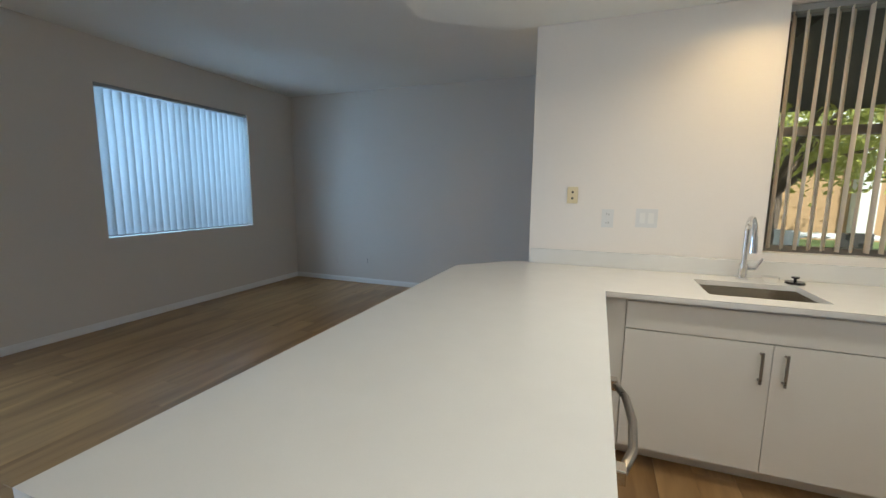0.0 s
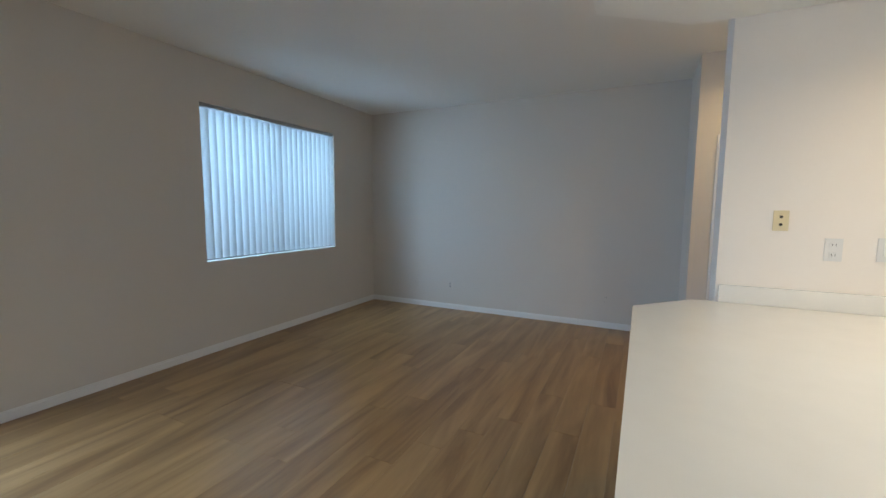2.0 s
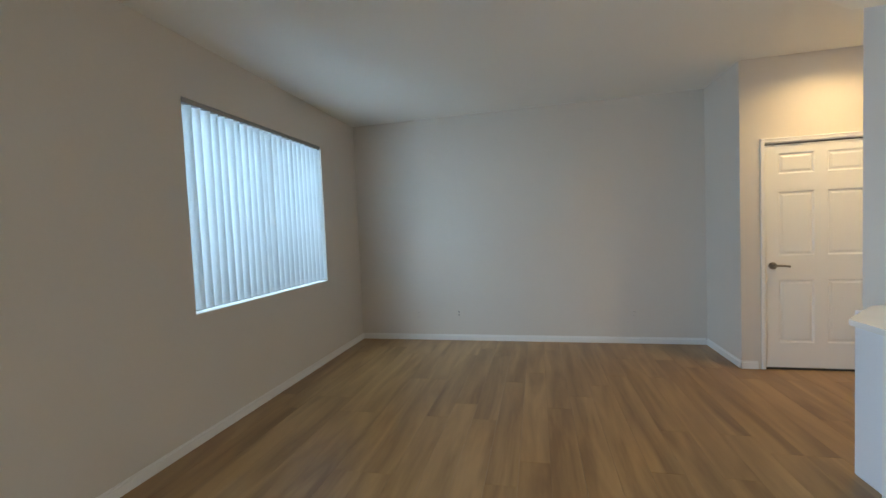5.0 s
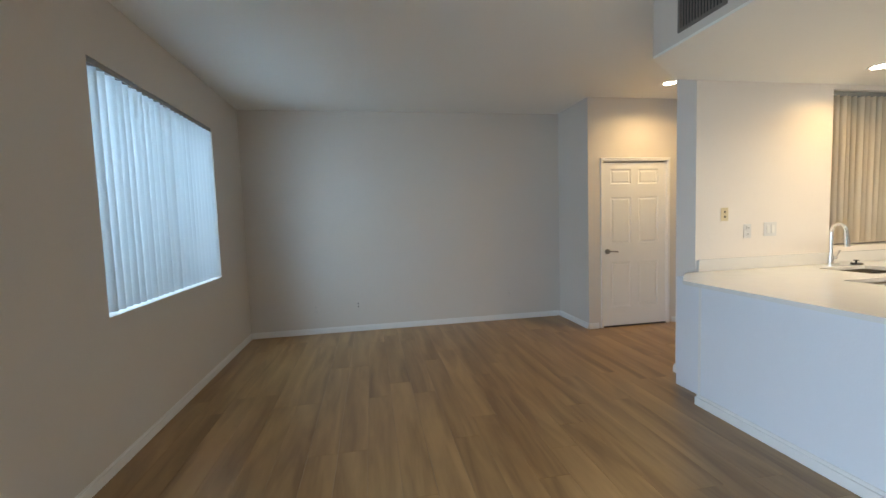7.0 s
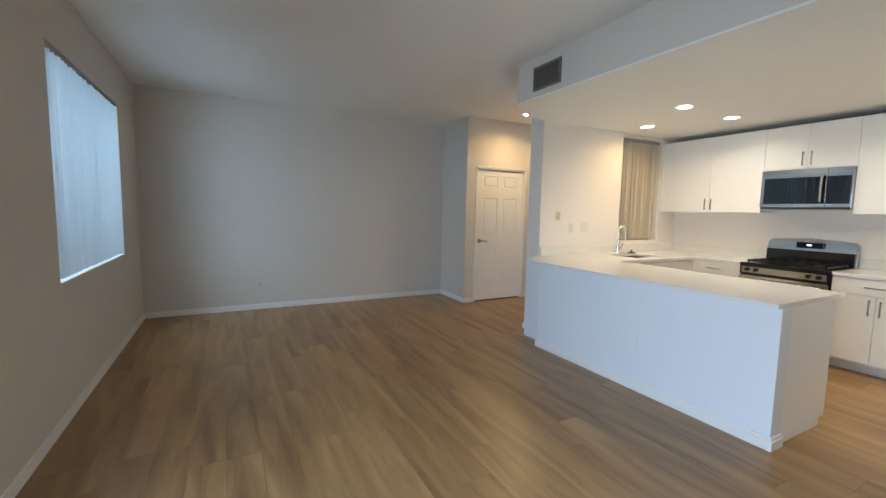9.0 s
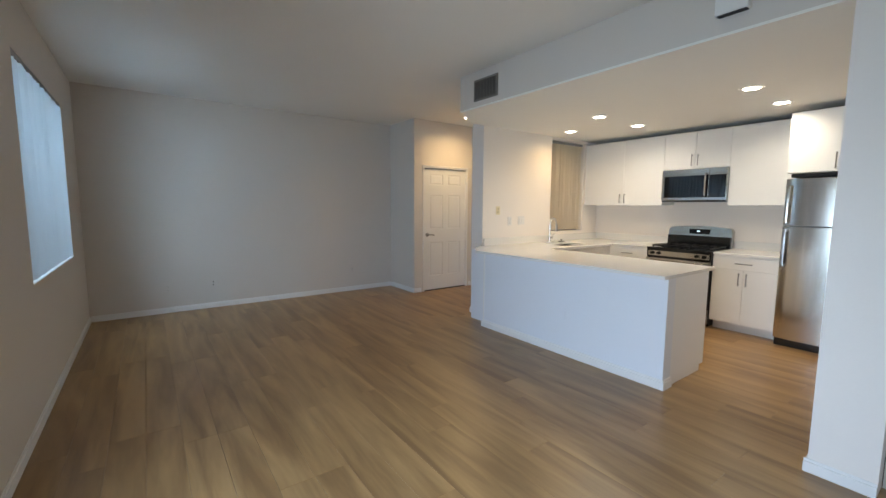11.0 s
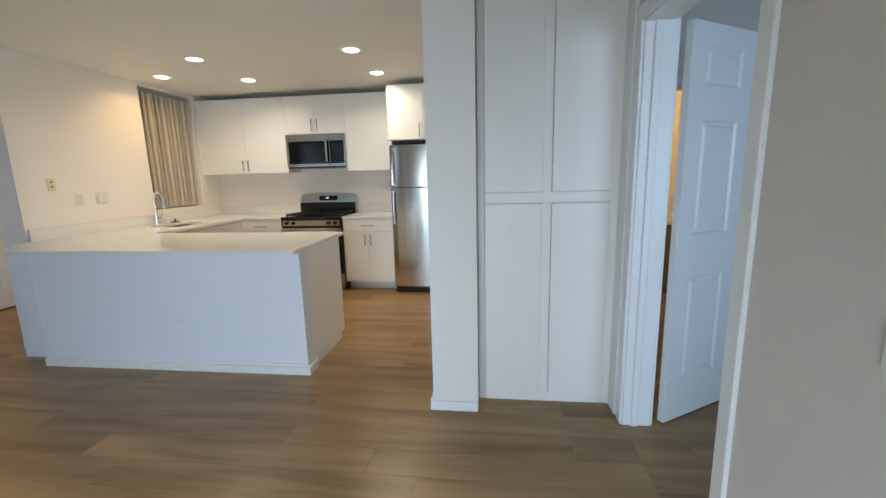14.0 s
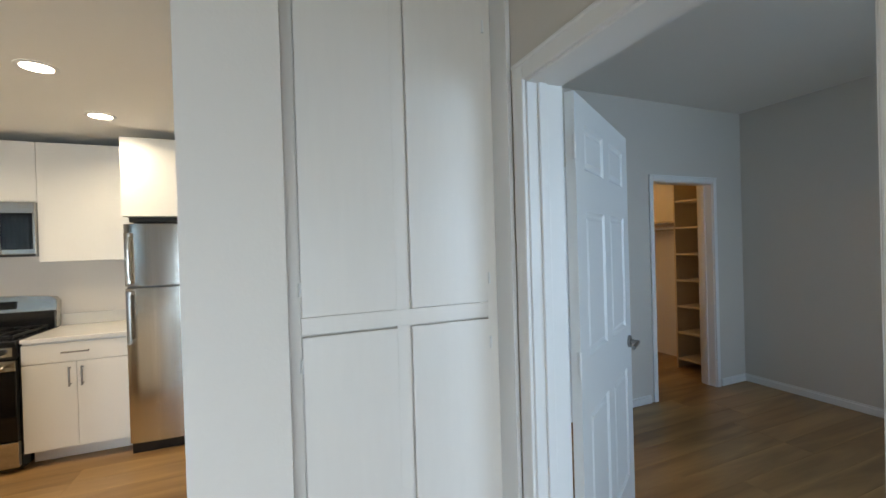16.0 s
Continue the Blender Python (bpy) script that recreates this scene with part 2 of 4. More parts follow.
def thing(name, m, label, category, group="", kind=""):
    ob = new(name)
    ob.empty_display_size = 0.1
    ob.matrix_basis = m if isinstance(m, Matrix) else pose(*m)
    return tagged(ob, label, category, group, kind)


def part(name, bm, mat, parent, label="", smooth=False):
    """One mesh under a thing or a part; its mesh is in the thing's own axes."""
    ob = new(name, mesh_of(name, bm, mat, smooth))
    ob.parent = parent
    return tagged(ob, label)


def shared(name, me, parent, m):
    ob = new(name, me)
    ob.parent = parent
    ob.matrix_basis = m
    return ob


def wall_mesh(axis, t0, t1, a0, a1, z0, z1, holes=()):
    """A wall from t0 to t1 thick, along x or y from a0 to a1, with openings (a, a, z, z) through it."""
    cuts = sorted({a0, a1, *[h[0] for h in holes], *[h[1] for h in holes]})
    bms = []
    for p, q in zip(cuts, cuts[1:]):
        spans, low = [], z0
        for h in sorted((h for h in holes if h[0] <= p and h[1] >= q), key=lambda h: h[2]):
            if h[2] > low:
                spans.append((low, h[2]))
            low = h[3]
        if low < z1:
            spans.append((low, z1))
        for s, e in spans:
            bms.append(block((p, t0, s), (q, t1, e)) if axis == "x" else block((t0, p, s), (t1, q, e)))
    out = joined(*bms)
    bmesh.ops.remove_doubles(out, verts=out.verts[:], dist=1e-5)
    return out


# ---- the shell ----
H, HK = 2.80, 2.43
LW, BW, SW = -4.29, 5.335, -1.56
single("wall_west", wall_mesh("y", LW - 0.18, LW, SW - 0.14, BW + 0.2, -0.1, H, [(2.66, 4.47, 0.895, 2.385), (-1.15, 0.95, 0.02, 2.08)]), GREIGE, "greige painted living room wall with a window", "wall", kind="structure")
single("wall_north", wall_mesh("x", BW, BW + 0.2, LW, -0.05, -0.1, H), GREIGE, "plain greige painted living room wall", "wall", kind="structure")
single("wall_jog", block((-0.18, 4.56, -0.1), (-0.05, BW, H)), GREIGE, "short greige wall beside the entry door", "wall", kind="structure")
single("wall_entry", wall_mesh("x", 4.56, 4.70, -0.05, 1.14, -0.1, H, [(0.0, 0.90, -0.1, 2.06)]), GREIGE, "greige wall round the entry door", "wall", kind="structure")
single("wall_hall_end", wall_mesh("y", 1.02, 1.14, 3.10, 4.56, -0.1, H), GREIGE, "plain greige hall wall", "wall", kind="structure")
single("wall_kitchen_window", wall_mesh("x", 2.89, 3.10, -0.20, 2.45, -0.1, H, [(1.115, 1.89, 1.06, 2.39)]), WHITE_WALL, "white kitchen wall with a window over the sink", "wall", kind="structure")
single("wall_kitchen_range", wall_mesh("y", 2.27, 2.45, -0.64, 2.89, -0.1, H), WHITE_WALL, "white kitchen wall behind the range", "wall", kind="structure")
single("wall_kitchen_south", block((-0.70, -0.64, -0.1), (2.27, -0.51, H)), WHITE_WALL, "white kitchen side wall beside the fridge", "wall", kind="structure")
single("wall_pillar", block((-0.852, -0.775, -0.1), (-0.70, -0.512, 2.459)), WHITE_WALL, "white wall end between kitchen and pantry", "wall", kind="structure")
single("wall_above_pantry", block((-0.852, SW + 0.002, 2.46), (-0.66, -0.513, H - 0.002)), WHITE_WALL, "white wall strip above the pantry", "wall", kind="structure")
single("wall_behind_pantry", block((-0.30, SW, -0.1), (-0.16, -0.64, H)), WHITE_WALL, "plain wall behind the pantry", "wall", kind="structure")
single("wall_south", wall_mesh("x", SW - 0.14, SW, LW, 0.60, -0.1, H, [(-1.815, -0.91, -0.1, 2.055)]), GREIGE, "greige wall with an open bedroom doorway", "wall", kind="structure")
single("wall_bedroom_closet", wall_mesh("y", 0.60, 0.74, -5.36, SW - 0.14, -0.1, 2.75, [(-4.76, -3.93, -0.1, 2.035), (-2.95, -2.2, -0.1, 2.035)]), GREIGE, "grey-white bedroom wall with a closet opening", "wall", kind="structure")
single("wall_bedroom_south", block((LW, -5.38, -0.1), (0.60, -5.20, 2.75)), GREIGE, "plain grey bedroom wall", "wall", kind="structure")
single("wall_bedroom_west", wall_mesh("y", LW - 0.18, LW, -5.38, SW - 0.14, -0.1, 2.75, [(-4.4, -2.4, 0.7, 2.2)]), GREIGE, "plain grey bedroom wall with the window", "wall", kind="structure")
single("wall_closet", joined(block((0.74, -5.52, -0.1), (2.5, -5.38, 2.45)), block((2.36, -5.38, -0.1), (2.5, -3.3, 2.45)), block((0.74, -3.3, -0.1), (2.5, -3.16, 2.75)), block((2.36, -3.16, -0.1), (2.5, SW, 2.75)), block((0.60, SW - 0.14, -0.1), (2.36, SW, 2.75))), WHITE_WALL, "cream closet and bathroom walls", "wall", kind="structure")
single("ceiling_living", joined(block((LW - 0.18, SW - 0.14, H), (2.45, BW + 0.2, H + 0.15))), CEILING, "matt white living room ceiling", "ceiling", kind="structure")
single("ceiling_bedroom", block((LW - 0.18, -5.52, 2.75), (2.5, SW - 0.14, 2.9)), CEILING, "matt white bedroom ceiling", "ceiling", kind="structure")
single("ceiling_closet", block((0.74, -5.38, 2.45), (2.36, -3.3, 2.55)), CEILING, "white closet ceiling", "ceiling", kind="structure")
# lowered kitchen ceiling with its clipped corner
KITCHEN_PLAN = [(-0.855, -0.51), (2.268, -0.51), (2.268, 2.888), (-0.39, 2.888), (-0.855, 2.54)]
single("ceiling_kitchen", prism(KITCHEN_PLAN, HK, HK + 0.016), KITCHEN_CEILING, "lowered white kitchen ceiling with a clipped corner", "ceiling", kind="structure")
single("wall_bulkhead", prism(KITCHEN_PLAN, HK + 0.0165, H - 0.002), GREIGE, "greige bulkhead over the kitchen opening", "wall", kind="structure")


def baseboard(name, runs):
    """Painted baseboard: runs of (x, y) to (x, y) along walls, with the side that it stands out to."""
    bms = []
    for (x0, y0), (x1, y1), (nx, ny) in runs:
        t = 0.014
        lo = (min(x0, x1, x0 + nx * t, x1 + nx * t), min(y0, y1, y0 + ny * t, y1 + ny * t))
        hi = (max(x0, x1, x0 + nx * t, x1 + nx * t), max(y0, y1, y0 + ny * t, y1 + ny * t))
        bms.append(block((*lo, 0.004), (*hi, 0.062), 0.002, 1))
        c = 0.006
        lo2 = (min(x0, x1, x0 + nx * c, x1 + nx * c), min(y0, y1, y0 + ny * c, y1 + ny * c))
        hi2 = (max(x0, x1, x0 + nx * c, x1 + nx * c), max(y0, y1, y0 + ny * c, y1 + ny * c))
        bms.append(block((*lo2, 0.062), (*hi2, 0.078), 0.002, 1))
    return single(name, joined(*bms), TRIM, "white painted baseboard", "baseboard", kind="structure")


baseboard("baseboard_living", [((LW, SW), (LW, -1.2), (1, 0)), ((LW, 1.0), (LW, BW), (1, 0)), ((LW + 0.014, BW), (-0.194, BW), (0, -1)), ((-0.18, 4.546), (-0.18, BW - 0.014), (-1, 0)), ((-0.194, 4.56), (-0.05, 4.56), (0, -1)), ((0.96, 4.56), (1.02, 4.56), (0, -1)), ((LW, SW), (-1.90, SW), (0, 1))])
baseboard("baseboard_pier", [((-0.20, 2.53), (-0.20, 3.114), (-1, 0)), ((-0.20, 3.10), (1.02, 3.10), (0, 1))])
baseboard("baseboard_pillar", [((-0.852, -0.775), (-0.852, -0.496), (-1, 0)), ((-0.852, -0.51), (-0.70, -0.51), (0, 1))])
baseboard("baseboard_bedroom", [((0.60, -3.86), (0.60, -3.02), (-1, 0)), ((0.60, -5.186), (0.60, -4.83), (-1, 0)), ((LW, -5.20), (0.60, -5.20), (0, 1))])


# ---- doors ----
def panel_face(bm, w, h, y, flip):
    xs = [0, 0.115, w / 2 - 0.05, w / 2 + 0.05, w - 0.115, w]
    zs = [0, 0.23, 0.80, 1.02, 1.59, 1.75, 1.93, h]
    grid = [[bm.verts.new((x, y, z)) for x in xs] for z in zs]
    panels = []
    for j in range(len(zs) - 1):
        for i in range(len(xs) - 1):
            q = [grid[j][i], grid[j][i + 1], grid[j + 1][i + 1], grid[j + 1][i]]
            f = bm.faces.new(q[::-1] if flip else q)
            if i in (1, 3) and j in (1, 3, 5):
                panels.append(f)
    return grid, panels


def door_leaf(w, h, thick=0.036):
    """A six-panel moulded door leaf, hinged at x = 0."""
    bm = bmesh.new()
    ga, pa = panel_face(bm, w, h, 0.0, False)
    gb, pb = panel_face(bm, w, h, thick, True)
    ring = lambda g: g[0] + [r[-1] for r in g[1:]] + g[-1][-2::-1] + [r[0] for r in g[-2:0:-1]]
    ra, rb = ring(ga), ring(gb)
    for i in range(len(ra)):
        k = (i + 1) % len(ra)
        bm.faces.new((ra[i], rb[i], rb[k], ra[k]))
    bmesh.ops.recalc_face_normals(bm, faces=bm.faces[:])
    for f in (pa, pb):
        bmesh.ops.inset_individual(bm, faces=f, thickness=0.016, depth=-0.010)
        bmesh.ops.inset_individual(bm, faces=f, thickness=0.012, depth=0.0)
        bmesh.ops.inset_individual(bm, faces=f, thickness=0.022, depth=0.007)
    return bm


def lever(x, z, side, way):
    """Rose and lever on the face at y = side (sign gives the outward way)."""
    s = 1 if side > 0.01 else -1
    y = side
    return joined(rod((x, y, z), (x, y + s * 0.012, z), 0.032, 20), rod((x, y, z), (x, y + s * 0.05, z), 0.011, 12),
                  tube([(x, y + s * 0.048, z), (x + way * 0.03, y + s * 0.052, z + 0.003), (x + way * 0.07, y + s * 0.05, z), (x + way * 0.115, y + s * 0.046, z - 0.006)], 0.0095, 10))


entry = thing("door_1", (0.012, 4.574, 0.020), "closed white six-panel entry door with a nickel lever", "door", kind="structure")
leaf = part("door_leaf", door_leaf(0.876, 2.010), DOOR_PAINT, entry)
part("door_handle", lever(0.065, 0.93, 0.0, 1), NICKEL, leaf, "satin nickel lever handle", True)
# near-black colour gives the shadow line below the leaf
part("threshold", block((0.0, -0.012, -0.016), (0.876, 0.10, -0.002)), DARK, entry, "door threshold, dark for the shaded gap under the leaf")
# added dark strip that draws the shade in the gap over the leaf
part("top_gap_shade", block((0.0, 0.038, 1.98), (0.876, 0.06, 2.022)), DARK, entry, "dark strip standing in for the shaded gap above the door")

# the bedroom door stands open, swung past a right angle into the bedroom
bed_door = thing("door_2", pose(-0.905, -1.778, 0.012, 0, 0, -57.8), "open white six-panel bedroom door", "door", kind="structure")
leaf = part("door_leaf", door_leaf(0.90, 2.03), DOOR_PAINT, bed_door)
part("door_handle", joined(lever(0.837, 0.93, 0.0, -1), lever(0.837, 0.93, 0.036, -1)), NICKEL, leaf, "satin nickel lever handle", True)
for hz in (0.22, 1.02, 1.82):
    part("hinge", joined(rod((-0.008, 0.0, hz - 0.045), (-0.008, 0.0, hz + 0.045), 0.007, 10), block((-0.001, 0.004, hz - 0.045), (0.0015, 0.032, hz + 0.045))), TRIM, bed_door, "paint-covered hinge", True)


def casing(name, axis, face, out, a0, a1, top, depth, w=0.06, legs=(True, True)):
    """Door lining through the wall, with flat casing round one face or both."""
    t, bms = 0.016, []
    mk = (lambda a, b, p, q, z0, z1: block((a, p, z0), (b, q, z1), 0.003, 1)) if axis == "x" else (lambda a, b, p, q, z0, z1: block((p, a, z0), (q, b, z1), 0.003, 1))
    lo, hi = min(face, face - out * depth), max(face, face - out * depth)
    bms += [mk(a0, a0 + 0.018, lo - 0.002, hi + 0.002, 0.004, top), mk(a1 - 0.018, a1, lo - 0.002, hi + 0.002, 0.004, top), mk(a0, a1, lo - 0.002, hi + 0.002, top - 0.018, top)]
    mid = (lo + hi) / 2
    bms += [mk(a0 + 0.018, a0 + 0.03, mid - 0.005, mid + 0.03, 0.004, top - 0.018), mk(a1 - 0.03, a1 - 0.018, mid - 0.005, mid + 0.03, 0.004, top - 0.018)]
    for f, o in ((face, out), (face - out * depth, -out)):
        p, q = min(f, f + o * t), max(f, f + o * t)
        if legs[0]:
            bms.append(mk(a0 - w + 0.012, a0 + 0.010, p, q, 0.004, top + w - 0.01))
        if legs[1]:
            bms.append(mk(a1 - 0.010, a1 + w - 0.012, p, q, 0.004, top + w - 0.01))
        bms.append(mk(a0 + (0.010 if legs[0] else 0), a1 - (0.010 if legs[1] else 0), p, q, top - 0.010, top + w - 0.01))
        p2, q2 = min(f, f + o * 0.022), max(f, f + o * 0.022)
        bms.append(mk(a0 - w + 0.012, a1 + w - 0.012, p2, q2, top + w - 0.022, top + w - 0.008))
    return single(name, joined(*bms), TRIM, "white painted door frame", "door frame", kind="structure")


casing("trim_entry_door", "x", 4.56, -1, 0.0, 0.90, 2.06, 0.14, 0.034)
casing("trim_bedroom_door", "x", SW, 1, -1.815, -0.91, 2.055, 0.14, 0.065)
casing("trim_closet", "y", 0.60, -1, -4.76, -3.93, 2.035, 0.14, 0.05)
casing("trim_bathroom", "y", 0.60, -1, -2.95, -2.2, 2.035, 0.14, 0.07)


# ---- windows and blinds ----
def window(name, m, w, h, label, mullion="upright"):
    """Aluminium window; local x along the wall, y outwards, z up."""
    win = thing(name, m, label, "window", kind="structure")
    f = 0.035
    part("window_frame", joined(block((0, 0, 0), (w, 0.05, f), 0.003), block((0, 0, h - f), (w, 0.05, h), 0.003), block((0, 0, f), (f, 0.05, h - f), 0.003), block((w - f, 0, f), (w, 0.05, h - f), 0.003)), ALUMINIUM, win)
    if mullion == "upright":
        part("mullion", block((w / 2 - 0.022, 0.004, f), (w / 2 + 0.022, 0.046, h - f), 0.003), ALUMINIUM, win)
        panes = [(f, w / 2 - 0.022, f, h - f), (w / 2 + 0.022, w - f, f, h - f)]
    else:
        part("mullion", block((f, 0.004, mullion - 0.025), (w - f, 0.046, mullion + 0.025), 0.003), ALUMINIUM, win)
        panes = [(f, w - f, f, mullion - 0.025), (f, w - f, mullion + 0.025, h - f)]
    for a, b, c, d in panes:
        p = part("pane", block((a, 0.022, c), (b, 0.026, d)), GLASS, win)
        p.visible_shadow = False
    return win


def slat_mesh(h, mat, curve):
    """One curved vertical slat with its clipped top."""
    bm = bmesh.new()
    n, w = 6, 0.089
    cols = []
    for k in range(n + 1):
        u = k / n - 0.5
        bow = curve * (1 - 4 * u * u)
        cols.append([[bm.verts.new((u * w, bow + s, z)) for s in (0, 0.001)] for z in (0, h * 0.33, h * 0.67, h)])
    for a, b in zip(cols, cols[1:]):
        for j in range(3):
            bm.faces.new((a[j][0], b[j][0], b[j + 1][0], a[j + 1][0]))
            bm.faces.new((a[j][1], a[j + 1][1], b[j + 1][1], b[j][1]))
    bmesh.ops.recalc_face_normals(bm, faces=bm.faces[:])
    me = mesh_of("slat", bm, mat)
    me.shade_smooth()
    return me


def blind(name, m, w, h, count, angle, mat, label, jitter=4.0, bow=0.011):
    b = thing(name, m, label, "window blind")
    part("headrail", block((0, -0.02, h - 0.035), (w, 0.025, h), 0.003), GREY_PLASTIC, b)
    me = slat_mesh(h - 0.05, mat, bow)
    rnd = random.Random(4)
    for k in range(count):
        x = 0.04 + (w - 0.08) * k / (count - 1)
        shared("slat", me, b, pose(x, 0, 0.012, rnd.uniform(-0.3, 0.3), rnd.uniform(-0.25, 0.25), angle + rnd.uniform(-jitter, jitter)))
    return b


# living room window: local x runs towards +y
window("window_1", pose(-4.40, 2.66, 0.895, 0, 0, 90), 1.81, 1.49, "aluminium living room window behind vertical blinds")
blind("vertical_blind", pose(-4.312, 2.668, 0.905, 0, 0, 90), 1.794, 1.478, 23, -36, SLAT_DAY, "closed white vertical blind in the living room window", 10)
single("window_sill", block((-4.395, 2.662, 0.884), (-4.296, 4.468, 0.897), 0.003), TRIM, "white painted window sill", "sill", kind="structure")
# kitchen window over the sink
window("window_2", (1.115, 2.985, 1.06), 0.775, 1.33, "dark aluminium kitchen window over the sink", mullion=0.68)
blind("vertical_blind", pose(1.12, 2.945, 1.068), 0.765, 1.318, 12, 68, SLAT_KITCHEN_WARM_LIT, "open cream vertical blind in the kitchen window, warm lamplight in its colour", 11, 0.014)
window("window_3", pose(-4.40, -4.4, 0.7, 0, 0, 90), 2.0, 1.5, "aluminium bedroom window")
# the balcony door whose daylight falls on the island
window("window_4", pose(-4.40, -1.15, 0.02, 0, 0, 90), 2.1, 2.06, "sliding glass balcony door")


# ---- cabinets ----
def pull(x, z0, z1, y=-0.018, r=0.006):
    return joined(rod((x, y - 0.03, z0), (x, y - 0.03, z1), r, 10), rod((x, y, z0 + 0.012), (x, y - 0.03, z0 + 0.012), r * 0.8, 8), rod((x, y, z1 - 0.012), (x, y - 0.03, z1 - 0.012), r * 0.8, 8))


def pull_flat(x0, x1, z, y=-0.018, r=0.006):
    return joined(rod((x0, y - 0.03, z), (x1, y - 0.03, z), r, 10), rod((x0 + 0.012, y, z), (x0 + 0.012, y - 0.03, z), r * 0.8, 8), rod((x1 - 0.012, y, z), (x1 - 0.012, y - 0.03, z), r * 0.8, 8))


def cabinet(name, m, w, d, z0, z1, fronts, label, group, toe=False):
    """A slab-front cabinet; local x along its front, y into the wall. fronts: (kind, x0, x1, z0, z1, pull or None)."""
    c = thing(name, m, label, "cabinet", group)
    part("body", block((0.001, 0.0, z0), (w - 0.001, d, z1), 0.001, 1), LAMINATE, c)
    if toe:
        part("toe_kick", block((0.001, 0.11, 0.004), (w - 0.001, d, z0 - 0.001)), LAMINATE, c, "recessed grey-white toe kick")
    for kind, a, b, p, q, grip in fronts:
        f = part(kind, block((a + 0.0015, -0.019, p + 0.0015), (b - 0.0015, -0.001, q - 0.0015), 0.0015), LAMINATE, c)
        if grip:
            part("handle", pull(*grip[1:]) if grip[0] == "v" else pull_flat(*grip[1:]), NICKEL, f, "brushed nickel bar pull", True)
    return c


UP, BASE = "upper kitchen cabinets", "base kitchen cabinets"
R = -90
cabinet("upper_cabinet", pose(1.935, 2.80, 0, 0, 0, R), 1.12, 0.33, 1.452, 2.365, [("door", 0, 0.56, 1.452, 2.365, ("v", 0.525, 1.485, 1.615)), ("door", 0.56, 1.12, 1.452, 2.365, ("v", 0.595, 1.485, 1.615))], "white slab double-door wall cabinet beside the microwave", UP)
cabinet("upper_cabinet", pose(1.935, 1.68, 0, 0, 0, R), 0.762, 0.33, 1.91, 2.365, [("door", 0, 0.381, 1.912, 2.365, ("v", 0.345, 1.945, 2.085)), ("door", 0.381, 0.762, 1.912, 2.365, ("v", 0.417, 1.945, 2.085))], "short white wall cabinet above the microwave", UP)
cabinet("upper_cabinet", pose(1.935, 0.918, 0, 0, 0, R), 0.613, 0.33, 1.452, 2.365, [("door", 0, 0.613, 1.452, 2.365, None)], "white single-door wall cabinet beside the fridge", UP)
cabinet("upper_cabinet", pose(1.60, 0.303, 0, 0, 0, R), 0.81, 0.665, 1.775, 2.365, [("door", 0, 0.405, 1.775, 2.365, ("v", 0.365, 1.80, 1.95)), ("door", 0.405, 0.81, 1.775, 2.365, ("v", 0.445, 1.80, 1.95))], "deep white cabinet above the fridge", UP)
single("cabinet_filler", block((1.94, 2.802, 1.452), (2.265, 2.887, 2.365)), LAMINATE, "white filler panel between cabinet and wall", "panel")
cabinet("base_cabinet", pose(1.645, 0.916, 0, 0, 0, R), 0.612, 0.62, 0.115, 0.887, [("drawer_front", 0, 0.612, 0.735, 0.872, ("h", 0.23, 0.39, 0.805)), ("door", 0, 0.306, 0.118, 0.732, ("v", 0.27, 0.56, 0.70)), ("door", 0.306, 0.612, 0.118, 0.732, ("v", 0.342, 0.56, 0.70))], "white base cabinet with drawer between range and fridge", BASE, True)
cabinet("base_cabinet", pose(1.645, 2.235, 0, 0, 0, R), 0.553, 0.62, 0.115, 0.887, [("drawer_front", 0.0, 0.553, 0.735, 0.872, ("h", 0.2, 0.36, 0.805)), ("door", 0.0, 0.553, 0.118, 0.732, ("v", 0.06, 0.56, 0.70))], "white base cabinet with drawer in the corner by the range", BASE, True)
cabinet("sink_cabinet", pose(0.385, 2.235, 0), 1.255, 0.16, 0.115, 0.887, [("drawer_front", 0, 1.255, 0.735, 0.872, None), ("door", 0, 0.60, 0.118, 0.732, ("v", 0.555, 0.555, 0.70)), ("door", 0.60, 1.20, 0.118, 0.732, ("v", 0.645, 0.555, 0.70))], "white sink base cabinet with two doors", BASE, True)
single("cabinet_filler", block((0.262, 2.237, 0.10), (0.384, 2.27, 0.887)), LAMINATE, "white filler panel in the inner corner", "panel")

# ---- island ----
island = thing("kitchen_island", (-0.15, 1.4, 0), "white painted half wall of the kitchen peninsula", "kitchen island")
isl = lambda lo, hi, b=0.003: block([lo[i] - (-0.15, 1.4, 0)[i] for i in range(3)], [hi[i] - (-0.15, 1.4, 0)[i] for i in range(3)], b)
part("front_wall", isl((-0.492, 0.43, 0.004), (-0.37, 2.52, 0.887), 0.004), HALF_WALL_DAYLIT, island)
part("end_panel", isl((-0.37, 0.432, 0.06), (0.235, 0.46, 0.887), 0.002), LAMINATE, island)
part("end_toe_panel", isl((-0.37, 0.434, 0.004), (0.17, 0.46, 0.06), 0.001), LAMINATE, island)
part("return_wall", isl((-0.37, 2.40, 0.004), (-0.20, 2.888, 0.887), 0.003), HALF_WALL_DAYLIT, island)
part("trim_strip", isl((-0.497, 2.505, 0.08), (-0.488, 2.525, 0.887), 0.001), TRIM, island)
